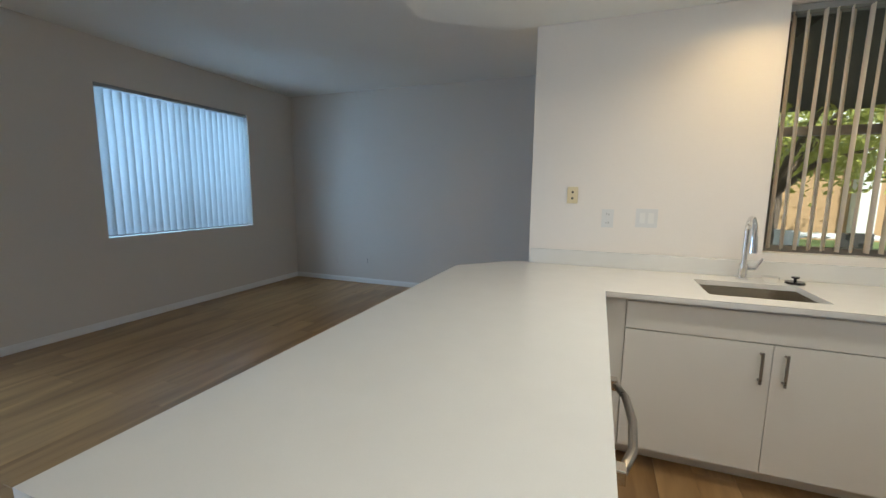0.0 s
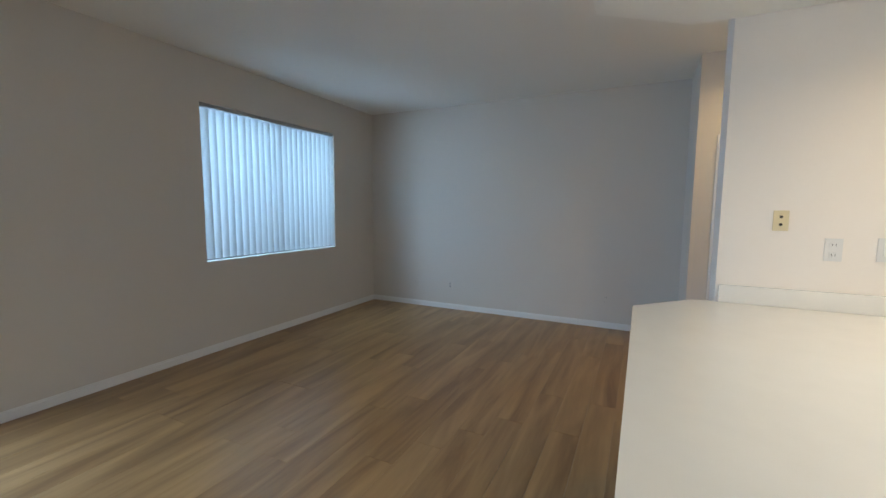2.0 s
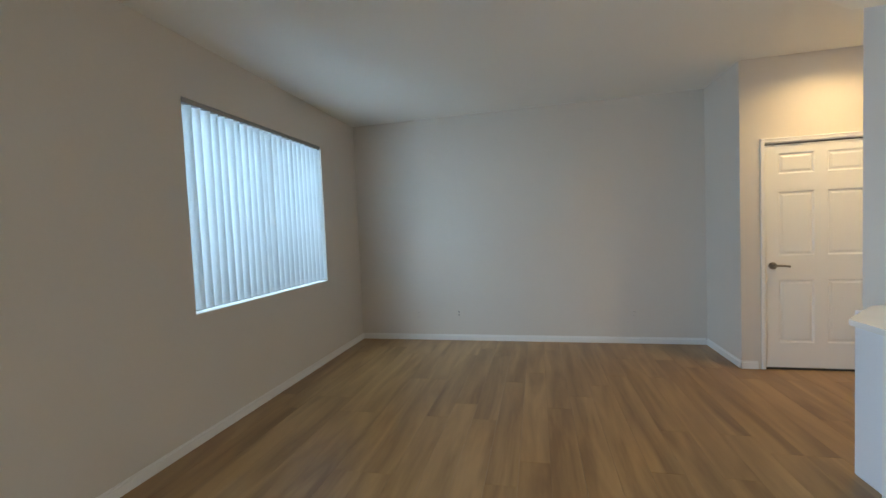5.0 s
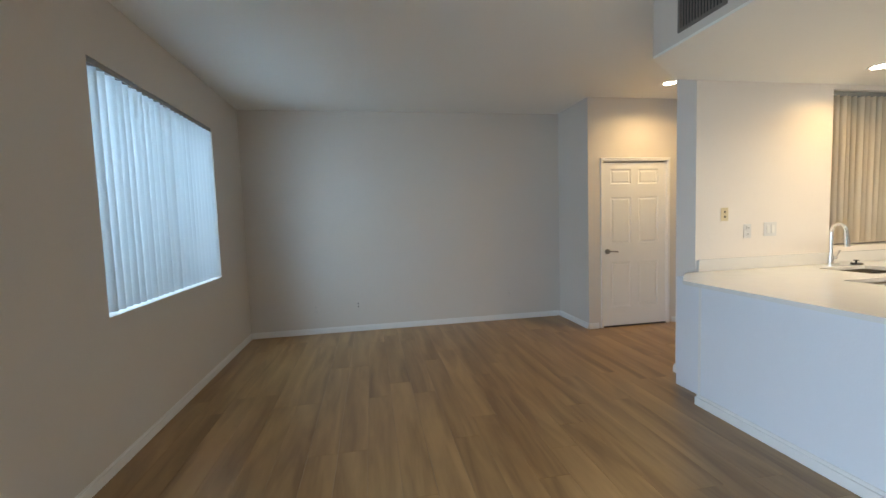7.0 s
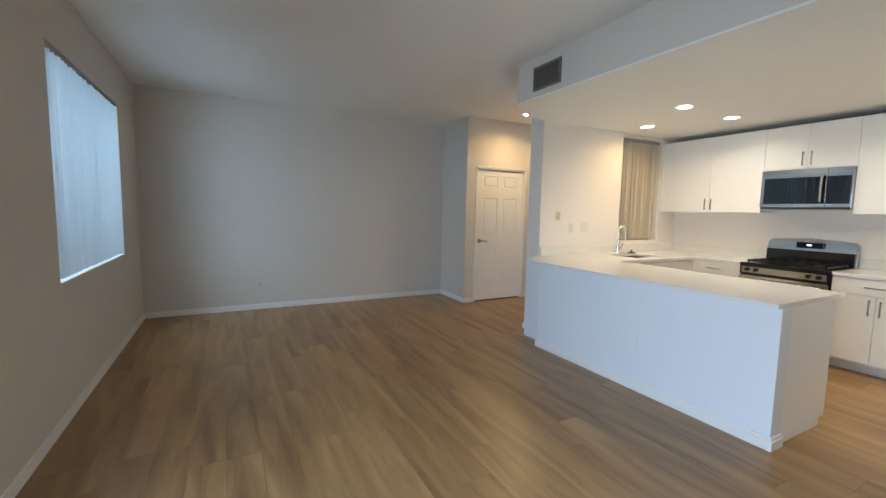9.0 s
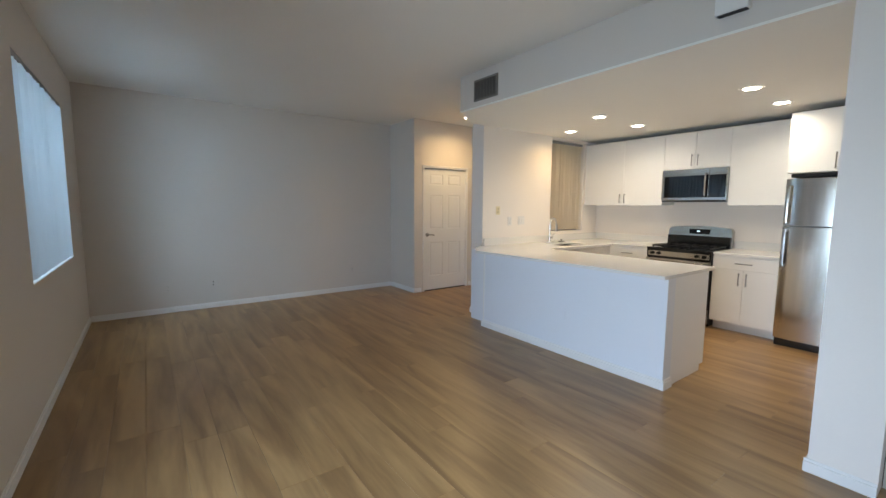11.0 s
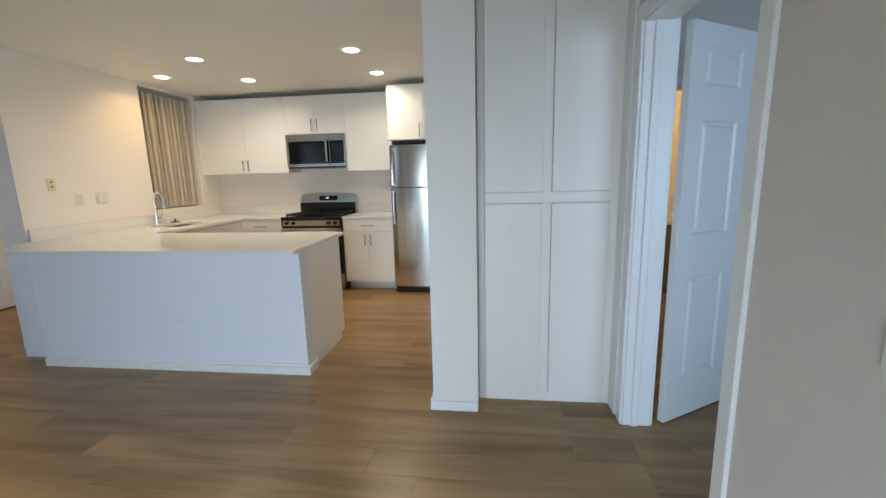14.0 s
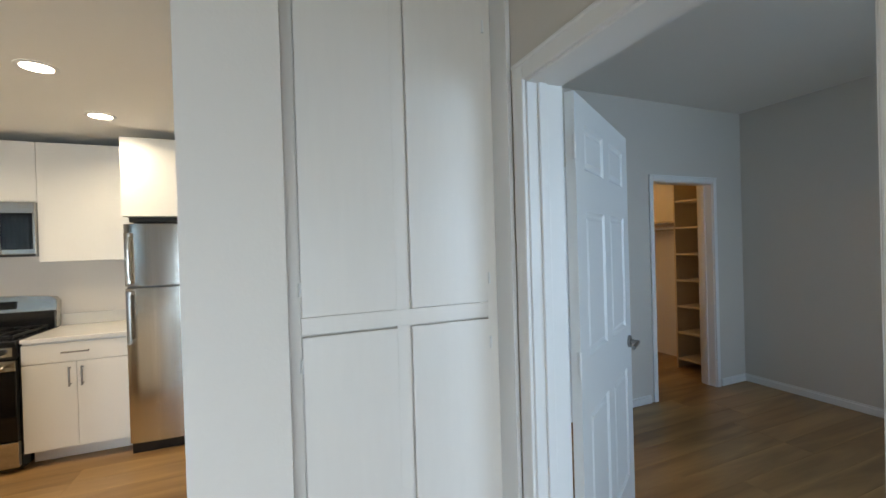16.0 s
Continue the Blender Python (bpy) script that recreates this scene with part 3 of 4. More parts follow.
part("baseboard", joined(isl((-0.512, 0.410, 0.004), (-0.492, 2.536, 0.062), 0.003), isl((-0.502, 0.419, 0.062), (-0.492, 2.53, 0.082), 0.003), isl((-0.492, 0.410, 0.004), (-0.37, 0.43, 0.062), 0.003), isl((-0.492, 0.419, 0.062), (-0.37, 0.43, 0.082), 0.003), isl((-0.492, 2.52, 0.004), (-0.38, 2.536, 0.062), 0.003)), TRIM, island, "white baseboard round the half wall")
for y0, y1 in ((0.46, 1.045), (1.658, 2.19)):
    cabinet("base_cabinet", pose(0.243, y0, 0, 0, 0, 90), y1 - y0, 0.60, 0.115, 0.887, [("drawer_front", 0, y1 - y0, 0.735, 0.872, None), ("door", 0, y1 - y0, 0.118, 0.732, None)], "white base cabinet in the peninsula", BASE, True)
dw = thing("dishwasher", pose(0.262, 1.049, 0, 0, 0, 90), "stainless dishwasher with a bowed bar handle", "dishwasher")
part("body", block((0, 0, 0.02), (0.605, 0.57, 0.87), 0.003), BLACK_ENAMEL, dw)
part("door", block((0.004, -0.022, 0.11), (0.601, -0.001, 0.868), 0.004), STEEL, dw)
part("handle", tube([(0.05, -0.022, 0.71), (0.06, -0.060, 0.712), (0.15, -0.088, 0.714), (0.3, -0.098, 0.715), (0.45, -0.088, 0.714), (0.545, -0.060, 0.712), (0.555, -0.022, 0.71)], 0.013, 10), NICKEL, dw, "bowed steel handle", True)
for bx in (0.03, 0.535):
    part("handle_bracket", block((bx, -0.066, 0.692), (bx + 0.04, -0.021, 0.730), 0.004), STEEL, dw, "square steel handle bracket")
part("toe_kick", block((0.004, 0.03, 0.004), (0.601, 0.06, 0.105)), BLACK_ENAMEL, dw)

# ---- worktop and sink ----
Z0, Z1 = 0.888, 0.915
# one slab, its outline running in to the sink cut-out and back
worktop = prism([(-0.61, 0.405), (0.283, 0.405), (0.283, 2.185), (0.98, 2.185), (0.98, 2.315), (0.745, 2.315), (0.745, 2.69), (1.215, 2.69), (1.215, 2.315), (0.9802, 2.315), (0.9802, 2.185), (1.62, 2.185), (1.62, 1.685), (2.268, 1.685), (2.268, 2.888), (-0.20, 2.888), (-0.315, 2.866), (-0.61, 2.545)], Z0, Z1)
single("worktop", worktop, QUARTZ, "white quartz worktop with a clipped peninsula corner", "worktop")
single("worktop", block((1.615, 0.305, Z0), (2.268, 0.915, Z1), 0.002), QUARTZ, "white quartz worktop between range and fridge", "worktop")
single("backsplash", joined(block((-0.185, 2.866, Z1 + 0.001), (2.268, 2.888, 1.012), 0.002), block((2.248, 1.685, Z1 + 0.001), (2.268, 2.866, 1.012), 0.002), block((2.248, 0.305, Z1 + 0.001), (2.268, 0.915, 1.012), 0.002)), QUARTZ, "low white quartz backsplash strip", "backsplash", kind="structure")
sink = thing("kitchen_sink", (0.98, 2.50, 0.7), "stainless undermount kitchen sink", "sink")
part("basin", joined(block((-0.245, -0.195, 0.0), (0.245, 0.20, 0.012), 0.003), block((-0.245, -0.195, 0.0), (-0.232, 0.20, 0.187)), block((0.232, -0.195, 0.0), (0.245, 0.20, 0.187)), block((-0.232, -0.195, 0.012), (0.232, -0.182, 0.187)), block((-0.232, 0.187, 0.012), (0.232, 0.20, 0.187))), STEEL, sink)
part("drain", rod((0, 0, 0.012), (0, 0, 0.017), 0.045, 24), CHROME, sink, "", True)
tap = thing("kitchen_tap", (1.004, 2.79, 0.9152), "chrome gooseneck pull-down kitchen tap", "tap")
part("base", joined(rod((0, 0, 0), (0, 0, 0.012), 0.03, 20), rod((0, 0, 0.012), (0, 0, 0.09), 0.021, 20)), CHROME, tap, "", True)
arc = [(0, 0, 0.09), (0, 0, 0.27)] + [(0, -0.055 + 0.055 * math.cos(a), 0.27 + 0.075 * math.sin(a)) for a in [k * math.pi / 10 for k in range(1, 10)]] + [(0, -0.112, 0.25)]
part("spout", tube(arc, 0.0135, 14), CHROME, tap, "", True)
part("spray_head", rod((0, -0.113, 0.255), (0.0, -0.117, 0.165), 0.016, 18, 0.021), CHROME, tap, "", True)
part("handle", joined(rod((0.0, 0, 0.06), (0.055, 0, 0.065), 0.013, 14), rod((0.052, 0, 0.062), (0.085, -0.005, 0.125), 0.006, 10)), CHROME, tap, "", True)
st = thing("sink_strainer", (1.13, 2.775, 0.9152), "chrome sink strainer basket lying on the worktop", "strainer")
part("basket", rod((0, 0, 0), (0, 0, 0.028), 0.028, 20, 0.042), CHROME, st, "", True)
st = thing("sink_stopper", (1.235, 2.765, 0.9152), "black rubber sink stopper lying on the worktop", "stopper")
part("disc", rod((0, 0, 0), (0, 0, 0.012), 0.045, 20, 0.042), BLACK_ENAMEL, st, "", True)
part("knob", joined(rod((0, 0, 0.012), (0, 0, 0.03), 0.007, 10), rod((0, 0, 0.03), (0, 0, 0.038), 0.018, 14)), BLACK_ENAMEL, st, "", True)

# ---- range, microwave, fridge ----
rng = thing("gas_range", pose(1.60, 1.68, 0, 0, 0, R), "stainless and black gas range with cast iron grates", "range")
W = 0.757
part("body", block((0.002, 0.03, 0.02), (W - 0.002, 0.655, 0.89), 0.004), BLACK_ENAMEL, rng)
part("cooktop", block((0.0, -0.006, 0.888), (W, 0.60, 0.918), 0.008), BLACK_ENAMEL, rng, "black enamel cooktop")
panel = part("control_panel", prism([(0.002, 0), (W - 0.002, 0), (W - 0.002, 0.03), (0.002, 0.03)], 0.795, 0.893, 0.004), BLACK_ENAMEL, rng, "black control panel with a steel strip")
part("steel_strip", block((0.022, -0.004, 0.812), (W - 0.022, 0.002, 0.874), 0.0015), STEEL, panel, "brushed steel strip")
for kx in (0.075, 0.155, 0.60, 0.68):
    part("knob", joined(rod((kx, 0.0, 0.845), (kx, -0.03, 0.845), 0.021, 18, 0.018), block((kx - 0.004, -0.036, 0.828), (kx + 0.004, -0.028, 0.862), 0.001)), BLACK_ENAMEL, panel, "black control knob", True)
odoor = part("oven_door", block((0.004, -0.012, 0.235), (W - 0.004, 0.03, 0.785), 0.006), BLACK_GLASS, rng, "black glass oven door")
part("trim_band", block((0.004, -0.016, 0.715), (W - 0.004, -0.010, 0.785), 0.002), STEEL, odoor)
part("handle", joined(rod((0.04, -0.06, 0.745), (W - 0.04, -0.06, 0.745), 0.013, 14), rod((0.07, -0.014, 0.745), (0.07, -0.06, 0.745), 0.01, 10), rod((W - 0.07, -0.014, 0.745), (W - 0.07, -0.06, 0.745), 0.01, 10)), STEEL, odoor, "steel bar handle", True)
part("drawer", block((0.004, -0.008, 0.05), (W - 0.004, 0.03, 0.225), 0.005), STEEL, rng, "steel storage drawer")
outline = [(0.0, 0.915), (W, 0.915), (W, 1.13), (W - 0.03, 1.165)] + [(W - 0.03 - k * (W - 0.06) / 8, 1.165 + 0.02 * math.sin(math.pi * k / 8)) for k in range(1, 8)] + [(0.03, 1.165), (0.0, 1.13)]
bg = prism([(x, z) for x, z in outline], 0, 0.08, 0.004)
for v in bg.verts:
    v.co = Vector((v.co.x, 0.55 + (0.08 - v.co.z) + 0.03 * (v.co.y - 0.915) / 0.25, v.co.y))
bmesh.ops.recalc_face_normals(bg, faces=bg.faces[:])
guard = part("backguard", bg, STEEL, rng, "curved steel backguard")
part("lower_panel", block((0.003, 0.538, 0.915), (W - 0.003, 0.560, 1.058), 0.003), BLACK_ENAMEL, guard)
part("display", block((0.27, 0.546, 1.085), (0.50, 0.572, 1.145), 0.003), BLACK_GLASS, guard, "black clock display")
part("clock_digits", joined(*[block((0.365 + k * 0.014, 0.5435, 1.11), (0.373 + k * 0.014, 0.546, 1.125)) for k in range(3)]), glowing("clock_digit", (0.6, 0.9, 1.0), 2.0), guard)
for gx in (0.04, 0.27, 0.50):
    g = []
    w = 0.215
    for yy in (0.06, 0.30, 0.53):
        g.append(block((gx, yy - 0.006, 0.93), (gx + w, yy + 0.006, 0.946), 0.002))
    for xx in (gx, gx + w / 2 - 0.006, gx + w - 0.012):
        g.append(block((xx, 0.054, 0.93), (xx + 0.012, 0.536, 0.946), 0.002))
    for xx in (gx + 0.004, gx + w - 0.014):
        for yy in (0.06, 0.52):
            g.append(block((xx, yy, 0.914), (xx + 0.01, yy + 0.01, 0.932)))
    part("grate", joined(*g), IRON, rng, "cast iron grate")
for bx, by in ((0.15, 0.17), (0.15, 0.43), (0.377, 0.30), (0.61, 0.17), (0.61, 0.43)):
    part("burner", joined(rod((bx, by, 0.914), (bx, by, 0.922), 0.05, 20), rod((bx, by, 0.922), (bx, by, 0.929), 0.035, 20)), IRON, rng, "black burner cap", True)

mw = thing("microwave", pose(1.905, 1.679, 0, 0, 0, R), "stainless over-range microwave with a black glass door", "microwave")
part("body", block((0.002, 0.0, 1.495), (W, 0.362, 1.906), 0.004), GREY_PLASTIC, mw)
mdoor = part("door", block((0.002, -0.022, 1.515), (0.56, -0.001, 1.905), 0.004), STEEL, mw)
part("door_glass", block((0.035, -0.026, 1.55), (0.556, -0.021, 1.822), 0.002), BLACK_GLASS, mdoor, "black glass window")
part("handle", tube([(0.53, -0.022, 1.56), (0.53, -0.05, 1.575), (0.53, -0.058, 1.70), (0.53, -0.05, 1.825), (0.53, -0.022, 1.84)], 0.011, 10), STEEL, mdoor, "steel bar handle", True)
cp = part("control_panel", block((0.563, -0.022, 1.515), (W, -0.001, 1.905), 0.004), STEEL, mw)
part("keypad", block((0.566, -0.026, 1.55), (W - 0.014, -0.021, 1.822), 0.002), BLACK_GLASS, cp, "black glass keypad")
part("bottom_vent", block((0.01, -0.012, 1.497), (W - 0.01, 0.35, 1.513)), DARK, mw)



def bowed(w, back, front, bow, z0, z1, steps=16):
    """A door slab whose front bows gently outwards, with rounded upright edges."""
    arc = [(w * (1 - k / steps), front + 0.012 - bow * (1 - (2 * k / steps - 1) ** 2) - 0.012 * (1 - abs(2 * k / steps - 1) ** 14)) for k in range(steps + 1)]
    return prism([(0, back), (w, back)] + arc, z0, z1, 0.002)


fr = thing("refrigerator", pose(1.62, 0.292, 0, 0, 0, R), "stainless top-freezer refrigerator with black trim", "refrigerator")
FW = 0.73
part("body", block((0.0, 0.0, 0.03), (FW, 0.64, 1.715), 0.006), GREY_PLASTIC, fr, "grey steel cabinet body")
fz = part("freezer_door", bowed(FW, -0.004, -0.060, 0.016, 1.25, 1.715), STEEL_UP, fr, "", True)
part("handle", joined(block((0.015, -0.105, 1.27), (0.04, -0.085, 1.65), 0.006), block((0.015, -0.09, 1.27), (0.04, -0.06, 1.30), 0.004), block((0.015, -0.09, 1.62), (0.04, -0.06, 1.65), 0.004)), STEEL, fz, "upright steel handle", True)
fd = part("fridge_door", bowed(FW, -0.004, -0.060, 0.016, 0.085, 1.236), STEEL_UP, fr, "", True)
part("handle", joined(block((0.015, -0.105, 0.83), (0.04, -0.085, 1.215), 0.006), block((0.015, -0.09, 0.83), (0.04, -0.06, 0.86), 0.004), block((0.015, -0.09, 1.185), (0.04, -0.06, 1.215), 0.004)), NICKEL, fd, "upright steel handle", True)
part("base_grille", block((0.01, -0.04, 0.004), (FW - 0.01, 0.05, 0.078), 0.004), BLACK_ENAMEL, fr, "black base grille")
part("hinge_cover", block((FW - 0.09, -0.05, 1.716), (FW - 0.01, 0.02, 1.735), 0.004), DARK, fr)
# near-black filler in place of the shade above the fridge
single("fridge_gap_shade", block((1.70, -0.44, 1.737), (2.26, 0.29, 1.773)), DARK, "dark filler for the shaded gap between fridge and cabinet", "panel")

# ---- pantry ----
pn = thing("pantry_cabinet", (-0.70, -1.168, 0), "tall white built-in pantry with four flat doors", "cabinet")
pb = lambda x0, x1, y0, y1, z0, z1, b=0.003: block((x0 + 0.70, y0 + 1.168, z0), (x1 + 0.70, y1 + 1.168, z1), b)
part("body", pb(-0.70, -0.32, -1.555, -0.78, 0.004, 2.458), PANTRY_PAINT, pn)
part("face_frame", joined(pb(-0.712, -0.699, -0.815, -0.778, 0.004, 2.458), pb(-0.712, -0.699, -1.557, -1.50, 0.004, 2.458), pb(-0.712, -0.699, -1.185, -1.135, 0.004, 2.458), pb(-0.714, -0.699, -1.50, -0.815, 1.205, 1.262), pb(-0.714, -0.699, -1.50, -0.815, 0.004, 0.055), pb(-0.714, -0.699, -1.50, -0.815, 2.41, 2.458)), PANTRY_PAINT, pn)
for y0, y1 in ((-1.135, -0.818), (-1.497, -1.188)):
    for z0, z1 in ((0.06, 1.20), (1.265, 2.405)):
        d = part("door", pb(-0.728, -0.709, y0, y1, z0, z1, 0.004), PANTRY_PAINT, pn)
        for hz in (z0 + 0.09, z1 - 0.09):
            hy = y1 + 0.004 if y1 > -1 else y0 - 0.004
            part("hinge", rod((hy * 0 - 0.028 + 0.0, hy + 1.168, hz - 0.022), (-0.028, hy + 1.168, hz + 0.022), 0.005, 8), TRIM, d, "painted hinge")
single("pantry_stop_trim", block((-0.83, SW + 0.002, 0.004), (-0.715, SW + 0.020, 2.45), 0.002), TRIM, "white edge trim beside the pantry", "trim", kind="structure")


# ---- lamps in the ceilings ----
def downlight(x, y, z, watts, colour, group, spread=150):
    d = thing("downlight", (x, y, z), "round recessed white LED downlight, lit", "ceiling light", group)
    ring = bmesh.new()
    n = 28
    rows = [[ring.verts.new((r * math.cos(k * math.tau / n), r * math.sin(k * math.tau / n), h)) for k in range(n)] for r, h in ((0.088, -0.001), (0.085, -0.006), (0.069, -0.007), (0.062, -0.003))]
    for a, b in zip(rows, rows[1:]):
        for k in range(n):
            ring.faces.new((a[k], a[(k + 1) % n], b[(k + 1) % n], b[k]))
    bmesh.ops.recalc_face_normals(ring, faces=ring.faces[:])
    part("trim_ring", ring, PLASTIC, d, "", True)
    part("diffuser", rod((0, 0, -0.005), (0, 0, -0.001), 0.0625, 28), LED, d, "glowing white diffuser")
    lamp = new("downlight_lamp", bpy.data.lights.new("downlight_lamp", "AREA"))
    lamp.data.shape, lamp.data.size, lamp.data.energy, lamp.data.color = "DISK", 0.115, watts, colour
    lamp.data.spread = radians(spread)
    lamp.matrix_basis = pose(x, y, z - 0.012)
    return d


WARM = (1.0, 0.925, 0.81)
for x, y in ((0.50, 1.74), (1.31, 1.74), (0.52, 0.32), (1.31, 0.32)):
    downlight(x, y, HK, KITCHEN_W, WARM, "kitchen downlights")
downlight(1.0, 2.49, HK, 0.75 * KITCHEN_W, (1.0, 0.68, 0.30), "kitchen downlights")
downlight(0.48, 4.02, H, 4.6, (1.0, 0.72, 0.38), "hall downlight", 145)


def globe(name, x, y, z, watts, label, colour=(1.0, 0.62, 0.25)):
    g = thing(name, (x, y, z), label, "ceiling light")
    bm = bmesh.new()
    bmesh.ops.create_uvsphere(bm, u_segments=20, v_segments=12, radius=0.09)
    for v in bm.verts:
        v.co.z = v.co.z * 0.6 - 0.06
    part("shade", bm, PLASTIC, g, "white glass shade", True)
    part("canopy", rod((0, 0, -0.02), (0, 0, -0.001), 0.08, 20), TRIM, g)
    lamp = new(name + "_lamp", bpy.data.lights.new(name, "POINT"))
    lamp.data.energy, lamp.data.color, lamp.data.shadow_soft_size = watts, colour, 0.06
    lamp.location = (x, y, z - 0.2)


globe("closet_light", 1.8, -4.1, 2.45, 3.2, "small warm closet ceiling light")
globe("bathroom_light", 1.5, -2.4, 2.75, 9, "warm bathroom ceiling light", (1.0, 0.72, 0.36))


# ---- vent, chime, alarm, plates ----
vent = thing("air_vent", (-0.855, 2.133, 2.60), "grey-brown slatted air vent on the kitchen bulkhead", "air vent")
part("frame", joined(block((-0.010, -0.175, -0.105), (-0.0005, 0.175, -0.085), 0.002), block((-0.010, -0.175, 0.085), (-0.0005, 0.175, 0.105), 0.002), block((-0.010, -0.175, -0.085), (-0.0005, -0.155, 0.085), 0.002), block((-0.010, 0.155, -0.085), (-0.0005, 0.175, 0.085), 0.002)), VENT_PAINT, vent)
# dark sheet paints the shade behind the slats; no duct is cut
part("duct_shade", block((-0.002, -0.155, -0.085), (-0.0005, 0.155, 0.085)), DARK, vent)
sm = mesh_of("slat", block((-0.011, -0.006, -0.085), (-0.002, 0.002, 0.085), 0.001, 1), VENT_PAINT)
for k in range(14):
    shared("slat", sm, vent, pose(0, -0.144 + k * 0.0222, 0, 0, 0, 20))

ch = thing("door_chime", (-0.855, 0.0, 2.60), "white plastic door chime box on the bulkhead", "door chime")
part("cover", block((-0.050, -0.085, -0.060), (-0.0005, 0.085, 0.062), 0.007, 3), PLASTIC, ch)
part("bottom_slot", block((-0.044, -0.075, -0.064), (-0.004, 0.075, -0.0605)), DARK, ch, "dark sound slot")
sd = thing("smoke_alarm", (-0.855, -0.28, 2.66), "round white smoke alarm on the bulkhead", "smoke alarm")
part("base", rod((-0.0005, 0, 0), (-0.016, 0, 0), 0.066, 26), PLASTIC, sd, "", True)
part("cover", rod((-0.016, 0, 0), (-0.038, 0, 0), 0.060, 26, 0.045), PLASTIC, sd, "", True)


def plate(name, m, w, h, mat, label, kind):
    """A wall plate; local x to the right, y into the wall, z up."""
    p = thing(name, m, label, "wall plate", "wall plates")
    part("plate", block((-w / 2, -0.006, -h / 2), (w / 2, -0.0005, h / 2), 0.002), mat, p)
    if kind == "outlet":
        for z in (-0.026, 0.026):
            s = part("socket", block((-0.017, -0.009, z - 0.014), (0.017, -0.005, z + 0.014), 0.003), mat, p)
            part("slots", joined(block((-0.008, -0.0098, z - 0.006), (-0.006, -0.0088, z + 0.006)), block((0.006, -0.0098, z - 0.006), (0.008, -0.0088, z + 0.006))), mat if mat is HALF_WALL_DAYLIT else DARK, s)
    elif kind == "jack":
        for z in (-0.02, 0.02):
            part("jack", rod((0, -0.005, z), (0, -0.009, z), 0.0075, 12), DARK, p, "dark jack")
    else:
        for x in ((0,) if kind == "switch" else (-0.024, 0.024)):
            part("rocker", block((x - 0.015, -0.010, -0.032), (x + 0.015, -0.005, 0.032), 0.003), PLASTIC if mat is PLATE else mat, p)
    return p


plate("phone_jack", (0.065, 2.89, 1.371), 0.066, 0.106, IVORY, "ivory phone jack plate on the white kitchen wall", "jack")
plate("outlet", (0.285, 2.89, 1.228), 0.07, 0.115, PLATE, "white power outlet on the kitchen wall", "outlet")
plate("light_switch", (0.508, 2.89, 1.236), 0.122, 0.115, PLATE, "double white rocker switch on the kitchen wall", "double")
plate("outlet", (-3.50, BW, 0.325), 0.07, 0.115, GREIGE, "painted-over greige outlet low on the living room wall", "outlet")
plate("cable_jack", (-2.975, BW, 0.345), 0.07, 0.115, GREIGE, "painted-over cable jack low on the living room wall", "jack")
plate("outlet", (-0.93, BW, 0.35), 0.07, 0.115, GREIGE, "painted-over greige outlet low on the living room wall", "outlet")
plate("light_switch", pose(-2.295, SW, 1.06, 0, 0, 180), 0.07, 0.115, GREIGE, "painted-over light switch below the thermostat", "switch")
plate("outlet", pose(-0.4925, 1.385, 0.407, 0, 0, -90), 0.07, 0.115, HALF_WALL_DAYLIT, "painted-over white outlet on the peninsula half wall", "outlet")
th = thing("thermostat", pose(-2.315, SW, 1.25, 0, 0, 180), "round pale thermostat on a greige plate", "thermostat")
part("plate", block((-0.055, -0.008, -0.055), (0.055, -0.0005, 0.055), 0.004), GREIGE, th)
part("dial", rod((0, -0.008, 0), (0, -0.035, 0), 0.036, 28, 0.032), PLATE, th, "pale grey dial ring", True)
part("dial_face", rod((0, -0.035, 0), (0, -0.038, 0), 0.012, 20), PLASTIC, th, "", True)

# ---- closet and bathroom, seen through the bedroom ----
tower = thing("closet_shelf_tower", (1.0, -5.2, 0), "cream closet shelf tower with seven shelves", "shelving")
for x in (-0.22, 0.205):
    part("side_panel", block((x, -0.175, 0.004), (x + 0.018, 0.20, 2.44), 0.002), SHELF_WOOD, tower)
for z in (0.10, 0.40, 0.70, 1.00, 1.30, 1.60, 1.90):
    part("shelf", block((-0.202, -0.175, z), (0.205, 0.195, z + 0.02), 0.002), SHELF_WOOD, tower)
rail = thing("closet_hanging_shelf", (1.8, -5.2, 1.68), "cream closet shelf with a hanging rod below", "shelving")
part("shelf", block((-0.575, -0.175, 0), (0.555, 0.17, 0.02), 0.002), SHELF_WOOD, rail)
part("cleat", block((-0.575, -0.178, -0.09), (0.555, -0.16, 0), 0.002), SHELF_WOOD, rail)
part("rod", rod((-0.57, 0.06, -0.06), (0.55, 0.06, -0.06), 0.016, 14), TRIM, rail, "white hanging rod", True)
van = thing("bathroom_vanity", (1.9, -2.4, 0), "brown wooden bathroom vanity with a pale top", "vanity")
part("body", block((-0.25, -0.72, 0.004), (0.455, 0.65, 0.78), 0.004), VANITY, van)
part("top", block((-0.27, -0.74, 0.781), (0.456, 0.66, 0.815), 0.004), QUARTZ, van)
for y in (-0.70, -0.24, 0.22):
    part("door", block((-0.27, y, 0.10), (-0.252, y + 0.42, 0.76), 0.003), VANITY, van)

# ---- outdoors ----
single("ground", prism([(-400, -400), (400, -400), (400, 400), (-400, 400)], -0.5, -0.14), GRASS, "dry green lawn", "ground", kind="structure")
single("patio_pavement", block((-3, 3.12, -0.139), (9, 14, -0.10)), CONCRETE, "pale concrete patio", "pavement", kind="structure")
